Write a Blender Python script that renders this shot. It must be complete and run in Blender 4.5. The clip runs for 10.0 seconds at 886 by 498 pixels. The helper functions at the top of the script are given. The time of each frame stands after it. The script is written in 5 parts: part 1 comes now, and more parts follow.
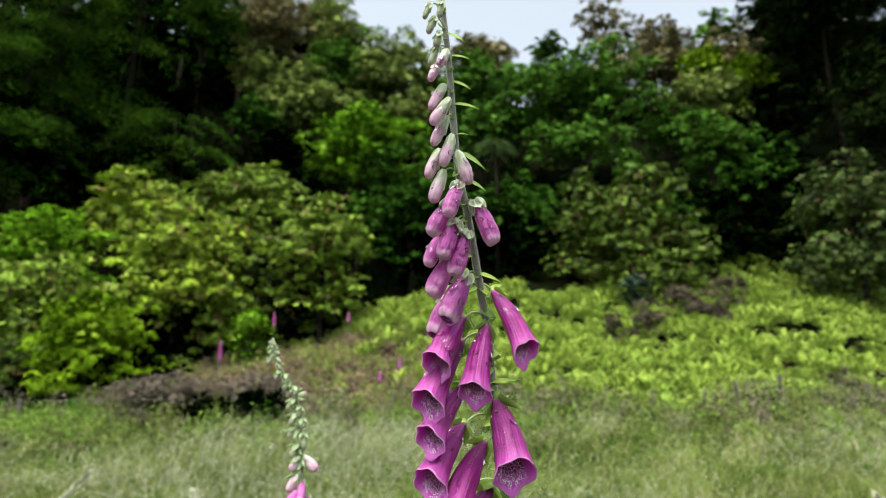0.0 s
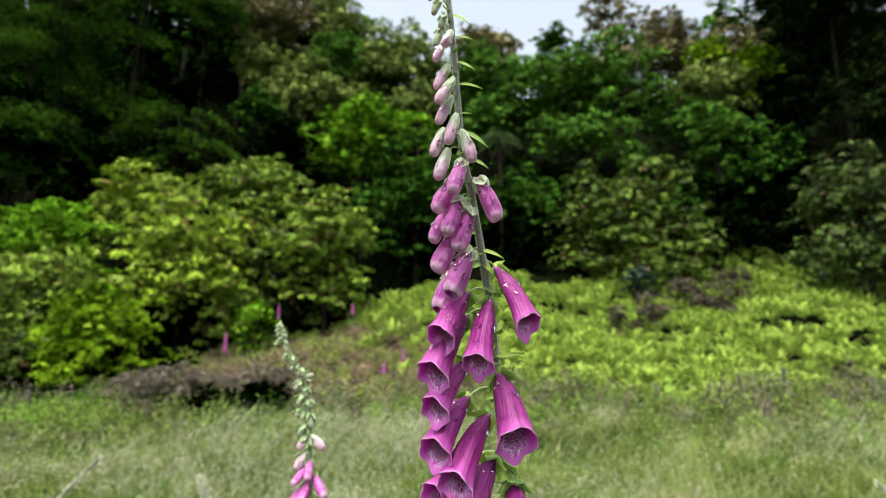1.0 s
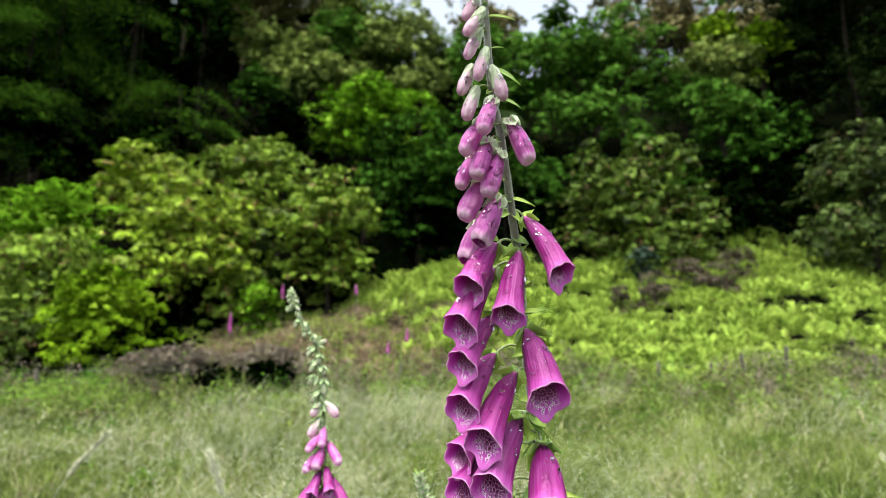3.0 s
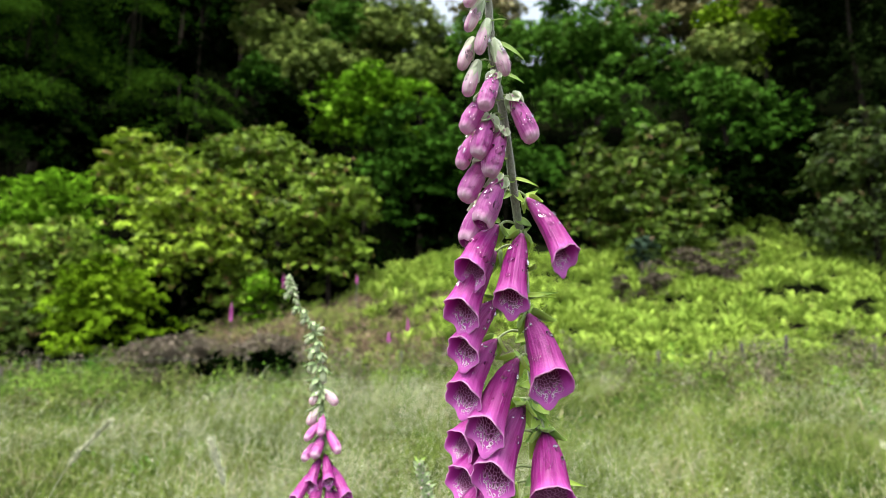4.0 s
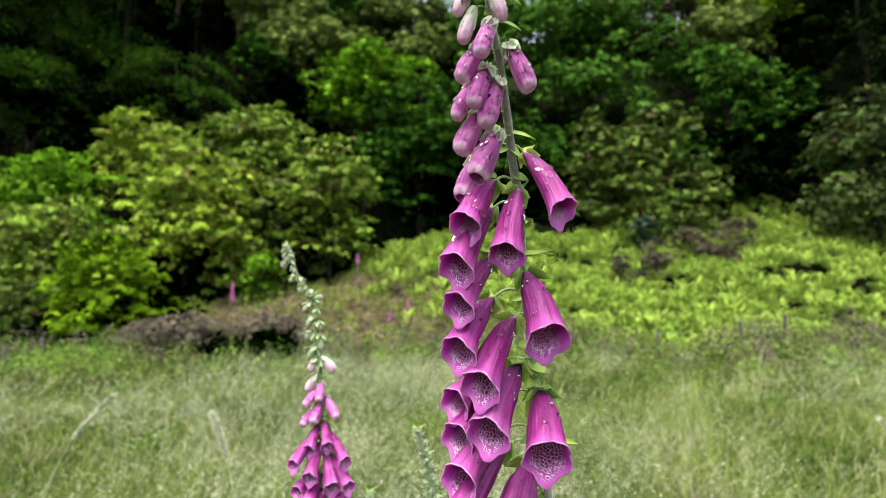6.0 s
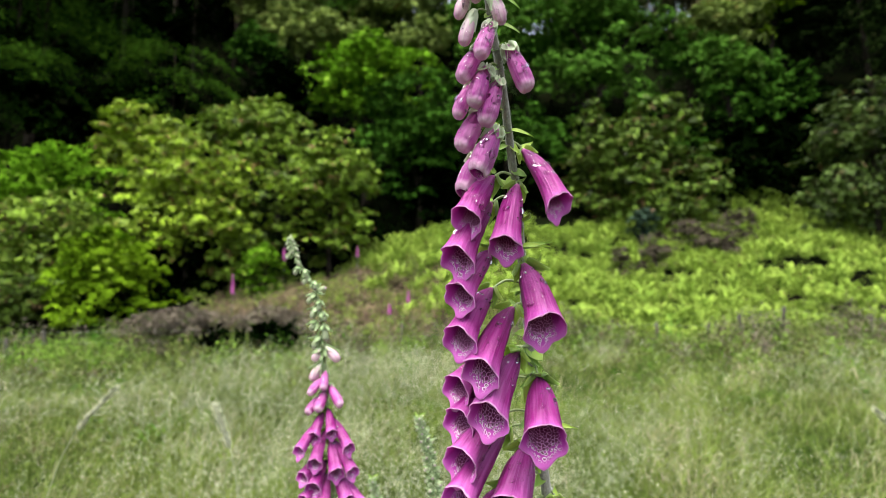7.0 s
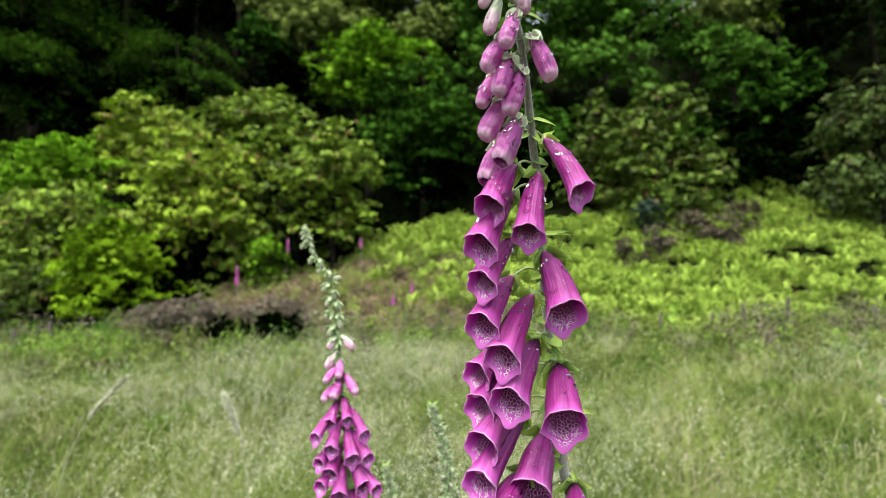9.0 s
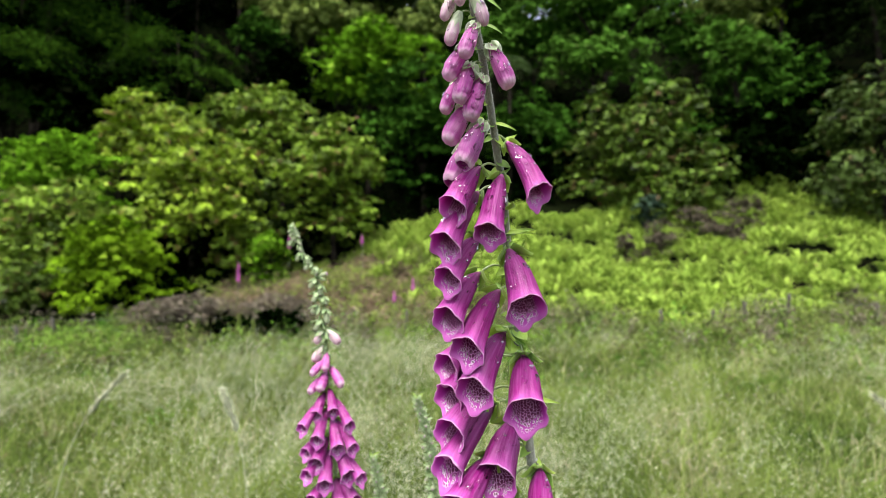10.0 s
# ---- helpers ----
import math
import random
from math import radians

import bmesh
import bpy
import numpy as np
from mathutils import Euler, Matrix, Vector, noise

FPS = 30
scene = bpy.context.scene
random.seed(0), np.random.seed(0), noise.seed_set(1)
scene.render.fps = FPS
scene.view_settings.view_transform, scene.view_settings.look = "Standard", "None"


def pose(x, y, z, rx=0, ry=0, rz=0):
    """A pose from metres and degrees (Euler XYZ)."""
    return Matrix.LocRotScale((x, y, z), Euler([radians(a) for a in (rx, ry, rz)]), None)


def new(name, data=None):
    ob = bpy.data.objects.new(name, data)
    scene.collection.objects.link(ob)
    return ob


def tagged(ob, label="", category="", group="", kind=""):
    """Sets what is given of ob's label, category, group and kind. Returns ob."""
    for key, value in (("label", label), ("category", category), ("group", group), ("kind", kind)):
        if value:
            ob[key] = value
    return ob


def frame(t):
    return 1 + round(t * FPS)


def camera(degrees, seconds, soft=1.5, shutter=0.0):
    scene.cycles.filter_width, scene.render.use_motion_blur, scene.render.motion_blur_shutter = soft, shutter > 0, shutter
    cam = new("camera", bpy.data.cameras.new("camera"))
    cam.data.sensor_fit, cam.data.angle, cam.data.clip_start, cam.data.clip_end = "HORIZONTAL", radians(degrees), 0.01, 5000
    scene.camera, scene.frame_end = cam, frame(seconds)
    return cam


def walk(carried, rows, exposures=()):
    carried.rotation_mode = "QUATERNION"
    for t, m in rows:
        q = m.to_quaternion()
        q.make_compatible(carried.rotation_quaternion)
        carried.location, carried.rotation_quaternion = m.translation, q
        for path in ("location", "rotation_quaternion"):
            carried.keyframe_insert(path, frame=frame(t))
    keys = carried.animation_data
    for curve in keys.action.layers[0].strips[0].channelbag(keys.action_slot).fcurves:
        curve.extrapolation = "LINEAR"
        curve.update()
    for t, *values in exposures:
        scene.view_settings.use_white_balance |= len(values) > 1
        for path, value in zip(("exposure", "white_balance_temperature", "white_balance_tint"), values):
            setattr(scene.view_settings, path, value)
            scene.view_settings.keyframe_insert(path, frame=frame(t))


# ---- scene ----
cam = camera(79.4, 10.0, soft=0.6)
PATH = [
    (0.0, pose(0.0000, -0.0000, 1.2500, 103.00, -0.00, -0.00)),
    (0.5, pose(0.0002, 0.0088, 1.2441, 102.65, -0.05, 0.22)),
    (1.0, pose(-0.0003, -0.0067, 1.2392, 102.23, -0.10, 0.41)),
    (1.5, pose(0.0035, 0.0121, 1.2369, 101.79, -0.06, 0.50)),
    (2.0, pose(-0.0050, 0.0312, 1.2345, 101.27, -0.07, 0.59)),
    (2.5, pose(-0.0136, 0.0099, 1.2285, 100.72, -0.08, 0.68)),
    (4.0, pose(-0.0135, 0.0238, 1.2229, 99.05, 0.01, 0.79)),
    (4.5, pose(-0.0075, 0.0168, 1.2198, 98.53, -0.00, 0.82)),
    (5.0, pose(-0.0260, 0.0335, 1.2159, 98.00, -0.01, 0.87)),
    (5.5, pose(-0.0108, 0.0343, 1.2127, 97.43, 0.00, 0.87)),
    (7.0, pose(-0.0118, 0.0171, 1.2091, 96.13, 0.08, 0.83)),
    (7.5, pose(-0.0261, 0.0227, 1.2099, 95.84, 0.08, 0.91)),
    (8.0, pose(-0.0164, 0.0313, 1.2109, 95.57, 0.08, 0.97)),
    (8.5, pose(-0.0122, 0.0084, 1.2079, 95.35, 0.06, 1.07)),
    (9.0, pose(-0.0225, 0.0132, 1.2070, 95.18, 0.10, 1.18)),
    (9.5, pose(-0.0010, 0.0093, 1.2074, 94.98, 0.14, 1.25)),
    (10.0, pose(-0.0023, -0.0038, 1.2062, 94.80, 0.13, 1.34)),
]
walk(cam, PATH, exposures=[(0.0, 1.50), (1.0, 1.57), (2.0, 1.64), (3.0, 1.76), (5.5, 1.73), (7.0, 1.64), (10.0, 1.68)])
cam.data.dof.use_dof = True
cam.data.dof.focus_distance = 0.285
cam.data.dof.aperture_fstop = 9.8

# ---- world, sun ----
world = bpy.data.worlds.new("overcast")
scene.world = world
world.use_nodes = True
wn, wl = world.node_tree.nodes, world.node_tree.links
sky = wn.new("ShaderNodeTexSky")
sky.sky_type, sky.sun_disc = "NISHITA", False
sky.sun_elevation, sky.sun_rotation = radians(68), radians(210)
sky.dust_density, sky.air_density = 2.0, 1.0
grey = wn.new("ShaderNodeHueSaturation")          # cloud cover takes most of the blue out
grey.inputs["Saturation"].default_value = 0.32
wl.new(sky.outputs[0], grey.inputs["Color"])
haze = wn.new("ShaderNodeMix")
haze.data_type, haze.blend_type = "RGBA", "MULTIPLY"
haze.inputs[0].default_value, haze.inputs[7].default_value = 1.0, (0.95, 1.0, 0.99, 1)
wl.new(grey.outputs[0], haze.inputs[6])
wl.new(haze.outputs[2], wn["Background"].inputs["Color"])
wn["Background"].inputs["Strength"].default_value = 0.118
sun = new("sun", bpy.data.lights.new("sun", "SUN"))
sun.data.energy, sun.data.angle, sun.data.color = 2.9, radians(50), (1.0, 0.95, 0.86)
sun.matrix_world = pose(0, 0, 60, 22, 0, -30)


# ---- materials ----
class Nodes:
    """A small builder for one Principled material."""
    def __init__(self, name, rough=0.6, spec=0.35):
        self.mat = bpy.data.materials.new(name)
        self.mat.use_nodes = True
        self.tree = self.mat.node_tree
        self.out = self.tree.nodes["Material Output"]
        self.bsdf = self.tree.nodes["Principled BSDF"]
        self.bsdf.inputs["Roughness"].default_value = rough
        self.bsdf.inputs["Specular IOR Level"].default_value = spec
        self.coord = self.add("ShaderNodeTexCoord").outputs["Object"]

    def add(self, kind, **values):
        node = self.tree.nodes.new(kind)
        for key, value in values.items():
            node.inputs[key.replace("_", " ")].default_value = value
        return node

    def link(self, a, b):
        self.tree.links.new(a, b)
        return self

    def noise(self, scale, detail=3.0, vector=None):
        n = self.add("ShaderNodeTexNoise", Scale=scale, Detail=detail)
        self.link(vector or self.coord, n.inputs["Vector"])
        return n.outputs["Fac"]

    def ramp(self, fac, *stops):
        n = self.add("ShaderNodeValToRGB")
        el = n.color_ramp.elements
        while len(el) < len(stops):
            el.new(0.5)
        for e, (pos, col) in zip(el, stops):
            e.position, e.color = pos, (*col, 1) if len(col) == 3 else col
        self.link(fac, n.inputs[0])
        return n.outputs["Color"]

    def mix(self, fac, a, b, blend="MIX"):
        n = self.tree.nodes.new("ShaderNodeMix")
        n.data_type, n.blend_type = "RGBA", blend
        for value, slot in ((fac, n.inputs[0]), (a, n.inputs[6]), (b, n.inputs[7])):
            if isinstance(value, bpy.types.NodeSocket):
                self.link(value, slot)
            elif isinstance(value, tuple):
                slot.default_value = (*value, 1)
            else:
                slot.default_value = value
        return n.outputs[2]

    def math(self, op, a, b=0.0, c=0.0):
        n = self.tree.nodes.new("ShaderNodeMath")
        n.operation = op
        for value, slot in zip((a, b, c), n.inputs):
            if isinstance(value, bpy.types.NodeSocket):
                self.link(value, slot)
            else:
                slot.default_value = value
        return n.outputs[0]

    def bump(self, height, strength=0.3, distance=0.001):
        n = self.add("ShaderNodeBump", Strength=strength, Distance=distance)
        self.link(height, n.inputs["Height"]).link(n.outputs[0], self.bsdf.inputs["Normal"])

    def done(self, colour, glow_through=0.0):
        """glow_through: how much light passes a thin leaf or petal."""
        self.link(colour, self.bsdf.inputs["Base Color"])
        if glow_through:
            back = self.add("ShaderNodeBsdfTranslucent")
            both = self.add("ShaderNodeMixShader", Fac=glow_through)
            self.link(colour, back.inputs["Color"])
            self.link(self.bsdf.outputs[0], both.inputs[1]).link(back.outputs[0], both.inputs[2])
            self.link(both.outputs[0], self.out.inputs["Surface"])
        return self.mat


def leafage(name, deep, light, accent, share, patch=0.6, rough=0.5, thin=0.12, spread=2.4, gloss=0.0, low=0.36, high=0.66):
    """Foliage: each leaf its own tone, in patches of young and old growth; near-black deep tones paint shade into
    crowns.
    """
    m = Nodes(name, rough, gloss)
    island = m.add("ShaderNodeNewGeometry").outputs["Random Per Island"]
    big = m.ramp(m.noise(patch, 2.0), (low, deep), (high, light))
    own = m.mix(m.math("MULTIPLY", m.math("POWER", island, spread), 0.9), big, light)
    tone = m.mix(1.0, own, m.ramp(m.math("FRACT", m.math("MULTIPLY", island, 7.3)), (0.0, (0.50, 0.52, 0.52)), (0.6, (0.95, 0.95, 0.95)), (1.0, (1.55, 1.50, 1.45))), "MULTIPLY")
    pick = m.math("GREATER_THAN", m.math("MULTIPLY", m.math("FRACT", m.math("MULTIPLY", island, 31.7)), m.noise(patch * 1.7, 1.0)), 0.62 - share)
    return m.done(m.mix(pick, tone, accent), thin)


# tree and rhododendron deep tones: shade between leaf clumps, painted in
LEAVES = {
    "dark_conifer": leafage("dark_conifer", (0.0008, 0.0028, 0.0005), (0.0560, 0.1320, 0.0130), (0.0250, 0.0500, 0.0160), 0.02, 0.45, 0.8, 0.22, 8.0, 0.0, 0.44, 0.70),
    # dark_conifer again, darkened by hand: the wood's shade is in its colour
    "darkened_conifer": leafage("darkened_conifer", (0.0010, 0.0024, 0.0006), (0.0180, 0.0330, 0.0080), (0.0150, 0.0200, 0.0070), 0.02, 0.30, 0.5, 0.12, 3.0),
    # near-black leaves: woodland shade put into the colour of filler growth
    "painted_shade_leaf": leafage("painted_shade_leaf", (0.0007, 0.0019, 0.0003), (0.0024, 0.0064, 0.0010), (0.0084, 0.0078, 0.0036), 0.02),
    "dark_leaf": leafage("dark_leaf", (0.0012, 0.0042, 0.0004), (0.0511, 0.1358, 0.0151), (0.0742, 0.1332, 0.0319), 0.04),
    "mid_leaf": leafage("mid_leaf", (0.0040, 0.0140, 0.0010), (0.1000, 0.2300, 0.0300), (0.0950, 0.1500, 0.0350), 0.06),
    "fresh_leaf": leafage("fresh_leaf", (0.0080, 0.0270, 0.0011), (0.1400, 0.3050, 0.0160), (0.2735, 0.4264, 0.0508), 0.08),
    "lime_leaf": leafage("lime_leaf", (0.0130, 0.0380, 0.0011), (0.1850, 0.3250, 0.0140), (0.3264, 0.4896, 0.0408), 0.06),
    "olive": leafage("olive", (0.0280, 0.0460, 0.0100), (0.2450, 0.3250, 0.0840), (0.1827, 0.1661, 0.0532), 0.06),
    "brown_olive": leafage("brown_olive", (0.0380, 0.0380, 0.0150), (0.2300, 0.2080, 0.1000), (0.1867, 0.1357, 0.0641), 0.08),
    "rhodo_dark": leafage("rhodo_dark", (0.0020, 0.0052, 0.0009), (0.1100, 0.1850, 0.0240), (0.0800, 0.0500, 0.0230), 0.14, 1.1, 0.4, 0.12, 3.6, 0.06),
    # rhodo_dark made darker: its black gaps are shade painted as leaf tone
    "rhodo_shaded": leafage("rhodo_shaded", (0.0010, 0.0026, 0.0005), (0.0800, 0.1300, 0.0280), (0.0650, 0.0420, 0.0200), 0.10, 1.1, 0.4, 0.12, 4.5, 0.06),
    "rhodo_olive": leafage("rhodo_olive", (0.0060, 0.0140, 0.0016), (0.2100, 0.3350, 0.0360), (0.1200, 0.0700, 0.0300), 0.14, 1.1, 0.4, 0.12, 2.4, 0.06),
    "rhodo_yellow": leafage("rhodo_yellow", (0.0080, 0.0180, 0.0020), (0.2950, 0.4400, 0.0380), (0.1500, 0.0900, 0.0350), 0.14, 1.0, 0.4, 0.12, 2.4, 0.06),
    "teal_leaf": leafage("teal_leaf", (0.0120, 0.0260, 0.0170), (0.0420, 0.0700, 0.0480), (0.0500, 0.0800, 0.0500), 0.02),
    "dead_bramble": leafage("dead_bramble", (0.0450, 0.0370, 0.0300), (0.1900, 0.1600, 0.1250), (0.06, 0.10, 0.02), 0.10, 1.4, 0.8, 0.12, 1.3),
    "weed": leafage("weed", (0.0240, 0.0430, 0.0100), (0.1600, 0.2050, 0.0560), (0.120, 0.090, 0.050), 0.14, 1.2, 0.6, 0.2, 1.6),
    "nettle": leafage("nettle", (0.0260, 0.0680, 0.0080), (0.1750, 0.2900, 0.0450), (0.120, 0.100, 0.050), 0.08, 1.0, 0.6, 0.25, 1.4),
    "heath": leafage("heath", (0.0160, 0.0140, 0.0100), (0.1150, 0.0950, 0.0720), (0.0600, 0.0850, 0.0300), 0.08, 1.4, 0.8, 0.12, 1.6),
    "dead_fern": leafage("dead_fern", (0.0500, 0.0350, 0.0230), (0.2400, 0.1750, 0.1200), (0.12, 0.18, 0.03), 0.16, 1.4, 0.8, 0.12, 1.3),
    "tree_fern": leafage("tree_fern", (0.060, 0.100, 0.040), (0.150, 0.220, 0.100), (0.14, 0.17, 0.09), 0.02, 1.0),
    "bracken": leafage("bracken", (0.1480, 0.2450, 0.0340), (0.2650, 0.3700, 0.0640), (0.1649, 0.1358, 0.0540), 0.05, 0.8, 0.6, 0.25, 1.0),
    "grass": leafage("grass", (0.0170, 0.0470, 0.0070), (0.1500, 0.2000, 0.0470), (0.2900, 0.2650, 0.1600), 0.16, 0.9, 0.55, 0.25, 1.0),
    "seed_head": leafage("seed_head", (0.330, 0.345, 0.235), (0.590, 0.600, 0.455), (0.36, 0.29, 0.21), 0.10, 0.8, 0.7, 0.25, 1.0),
}


def bark_material():
    m = Nodes("bark", 0.95, 0.0)
    col = m.ramp(m.noise(4.0, 6.0), (0.3, (0.006, 0.005, 0.004)), (0.7, (0.028, 0.023, 0.018)))
    m.bump(m.noise(9.0, 6.0), 0.6, 0.03)
    return m.done(col)


def soil_material():
    m = Nodes("turf_and_litter", 1.0, 0.0)
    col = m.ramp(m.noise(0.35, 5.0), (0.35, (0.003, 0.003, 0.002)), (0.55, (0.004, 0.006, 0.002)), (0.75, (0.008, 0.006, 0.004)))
    where = m.add("ShaderNodeSeparateXYZ")          # green turf in the meadow; litter under the wood near black, canopy shade painted in
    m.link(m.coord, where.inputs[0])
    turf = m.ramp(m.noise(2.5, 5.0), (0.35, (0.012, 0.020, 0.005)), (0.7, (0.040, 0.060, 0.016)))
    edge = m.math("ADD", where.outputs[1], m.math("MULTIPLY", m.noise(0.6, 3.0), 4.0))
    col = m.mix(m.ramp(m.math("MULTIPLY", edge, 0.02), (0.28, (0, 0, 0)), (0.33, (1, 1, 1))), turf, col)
    m.bump(m.noise(6.0, 6.0), 0.6, 0.05)
    return m.done(col)


def post_material():
    m = Nodes("weathered_wood", 0.85, 0.15)
    stretch = m.add("ShaderNodeMapping")
    stretch.inputs["Scale"].default_value = (30, 30, 3)
    m.link(m.coord, stretch.inputs["Vector"])
    grain = m.noise(1.0, 6.0, stretch.outputs[0])
    m.bump(grain, 0.5, 0.01)
    return m.done(m.ramp(grain, (0.3, (0.025, 0.022, 0.018)), (0.7, (0.13, 0.115, 0.10))))


def wire_material():
    m = Nodes("galvanised_wire", 0.45, 0.5)
    m.bsdf.inputs["Metallic"].default_value = 0.9
    return m.done(m.ramp(m.noise(3.0), (0.3, (0.25, 0.24, 0.23)), (0.7, (0.42, 0.42, 0.42))))


BARK, SOIL, POST, WIRE = bark_material(), soil_material(), post_material(), wire_material()


def stem_material():
    m = Nodes("downy_stem", 0.75, 0.25)
    stretch = m.add("ShaderNodeMapping")
    stretch.inputs["Scale"].default_value = (900, 900, 60)
    m.link(m.coord, stretch.inputs["Vector"])
    streak = m.noise(1.0, 3.0, stretch.outputs[0])
    fleck = m.noise(1500.0, 3.0)
    col = m.mix(m.ramp(fleck, (0.52, (0, 0, 0)), (0.78, (1, 1, 1))), m.ramp(streak, (0.3, (0.175, 0.155, 0.145)), (0.7, (0.290, 0.275, 0.245))), (0.46, 0.44, 0.41))
    m.bsdf.inputs["Sheen Weight"].default_value = 0.5
    m.bsdf.inputs["Sheen Roughness"].default_value = 0.4
    m.bump(fleck, 0.5, 0.0004)
    return m.done(col)


def green_material(name, dark, light, down):
    """Sepals, bracts and leaves: ribbed green with pale down."""
    m = Nodes(name, 0.6, 0.3)
    own = m.add("ShaderNodeObjectInfo").outputs["Random"]
    uv = m.add("ShaderNodeUVMap")
    parts = m.add("ShaderNodeSeparateXYZ")
    m.link(uv.outputs[0], parts.inputs[0])
    ribs = m.math("ABSOLUTE", m.math("SINE", m.math("MULTIPLY", parts.outputs[0], 18.0)))
    tone = m.mix(own, dark, light)
    tone = m.mix(m.math("MULTIPLY", ribs, 0.06), tone, down)
    tone = m.mix(m.ramp(m.math("ABSOLUTE", m.math("SUBTRACT", parts.outputs[0], 0.5)), (0.44, (0, 0, 0)), (0.5, (0.5, 0.5, 0.5))), tone, down)
    tone = m.mix(m.math("MULTIPLY", m.noise(420.0, 4.0), 0.10), tone, down)
    m.bsdf.inputs["Sheen Weight"].default_value = 0.35
    m.bump(ribs, 0.22, 0.0004)
    return m.done(tone, 0.36)


def petal_material(name, base, body, edge, pale, streak=0.35, veins=0.75, tip=0.80):
    """The outside of a corolla, along its length: base, body, edge; pale veins and clouds."""
    m = Nodes(name, 0.32, 0.34)
    parts = m.add("ShaderNodeSeparateXYZ")
    m.link(m.add("ShaderNodeUVMap").outputs[0], parts.inputs[0])
    along = m.ramp(m.math("ADD", parts.outputs[1], m.math("MULTIPLY", m.math("SUBTRACT", m.noise(180.0, 4.0), 0.5), 0.16 if tip > 0.7 else 0.42)),
                   (0.0, pale), (0.07, base), (0.34, body), (tip, body), (0.98, edge))
    own = m.math("MULTIPLY", m.add("ShaderNodeObjectInfo").outputs["Random"], 50.0)

    def stripes(across, lengthwise, low, high):
        place = m.add("ShaderNodeCombineXYZ")
        m.link(m.math("MULTIPLY", parts.outputs[0], across), place.inputs[0]).link(m.math("MULTIPLY", parts.outputs[1], lengthwise), place.inputs[1]).link(own, place.inputs[2])
        return m.ramp(m.noise(1.0, 3.0, place.outputs[0]), (low, (0, 0, 0)), (high, (1, 1, 1)))
    broad, fine = stripes(9.0, 1.1, 0.40, 0.70), stripes(46.0, 1.9, 0.46, 0.66)
    dark = stripes(24.0, 1.3, 0.42, 0.62)
    col = m.mix(m.math("MULTIPLY", broad, streak), along, pale)
    col = m.mix(m.math("MULTIPLY", fine, streak * veins), col, pale)
    col = m.mix(m.math("MULTIPLY", dark, 0.22 * streak / 0.36), col, m.mix(1.0, col, base, "MULTIPLY") if tip > 0.9 else base)
    rim = m.ramp(parts.outputs[1], (0.972, (0, 0, 0)), (0.992, (1, 1, 1)))
    col = m.mix(m.math("MULTIPLY", rim, 0.72), col, (0.78, 0.46, 0.72))
    m.bump(m.math("ADD", m.math("MULTIPLY", fine, 0.6), m.math("ADD", m.noise(700.0, 3.0), m.math("MULTIPLY", m.noise(230.0, 2.0), 1.6))), 0.45, 0.0009)
    return m.done(col, 0.40)


def throat_material():
    """The inside: pale lower lip with dark spots in white rings."""
    m = Nodes("spotted_throat", 0.5, 0.4)
    parts = m.add("ShaderNodeSeparateXYZ")
    m.link(m.add("ShaderNodeUVMap").outputs[0], parts.inputs[0])
    place = m.add("ShaderNodeCombineXYZ")
    wobble = m.math("MULTIPLY", m.math("SUBTRACT", m.noise(500.0, 2.0), 0.5), 0.0016)
    own = m.math("MULTIPLY", m.add("ShaderNodeObjectInfo").outputs["Random"], 3.0)
    m.link(m.math("ADD", m.math("MULTIPLY_ADD", parts.outputs[0], 0.050, wobble), own), place.inputs[0])
    m.link(m.math("MULTIPLY_ADD", parts.outputs[1], 0.052, wobble), place.inputs[1])
    cells, net = [m.add("ShaderNodeTexVoronoi", Scale=590.0, Randomness=0.85) for _ in range(2)]
    net.feature = "DISTANCE_TO_EDGE"
    for n in (cells, net):
        n.voronoi_dimensions = "2D"
        m.link(place.outputs[0], n.inputs["Vector"])
    away = cells.outputs["Distance"]
    lip = m.math("ABSOLUTE", m.math("SUBTRACT", parts.outputs[0], 0.5))
    floor_of_lip = m.ramp(m.math("ADD", lip, m.math("MULTIPLY", parts.outputs[1], 0.05)), (0.175, (1, 1, 1)), (0.225, (0, 0, 0)))
    reach = m.ramp(parts.outputs[1], (0.42, (0, 0, 0)), (0.52, (1, 1, 1)), (0.92, (1, 1, 1)), (0.965, (0, 0, 0)))
    where = m.math("MULTIPLY", floor_of_lip, reach)
    # wall darkens inward: the tube's inner shade is put into its colour
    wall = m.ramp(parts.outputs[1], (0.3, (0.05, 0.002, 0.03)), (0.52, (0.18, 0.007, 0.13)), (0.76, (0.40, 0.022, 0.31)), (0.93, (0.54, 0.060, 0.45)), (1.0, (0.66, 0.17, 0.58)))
    # far in, pale lines between dark cells; near the mouth single white rings
    deep = m.ramp(m.math("ADD", parts.outputs[1], m.math("MULTIPLY", m.noise(260.0, 1.0), 0.12)), (0.89, (1, 1, 1)), (0.96, (0, 0, 0)))
    line = m.ramp(net.outputs["Distance"], (0.050, (1, 1, 1)), (0.095, (0, 0, 0)))
    ring = m.ramp(away, (0.37, (1, 1, 1)), (0.42, (0, 0, 0)))
    spot = m.ramp(away, (0.20, (1, 1, 1)), (0.25, (0, 0, 0)))
    lace = m.mix(line, (0.120, 0.003, 0.062), (0.88, 0.40, 0.76))
    lone = m.mix(spot, m.mix(ring, wall, (0.97, 0.78, 0.94)), (0.13, 0.004, 0.07))
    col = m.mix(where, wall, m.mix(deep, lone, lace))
    return m.done(col, 0.38)


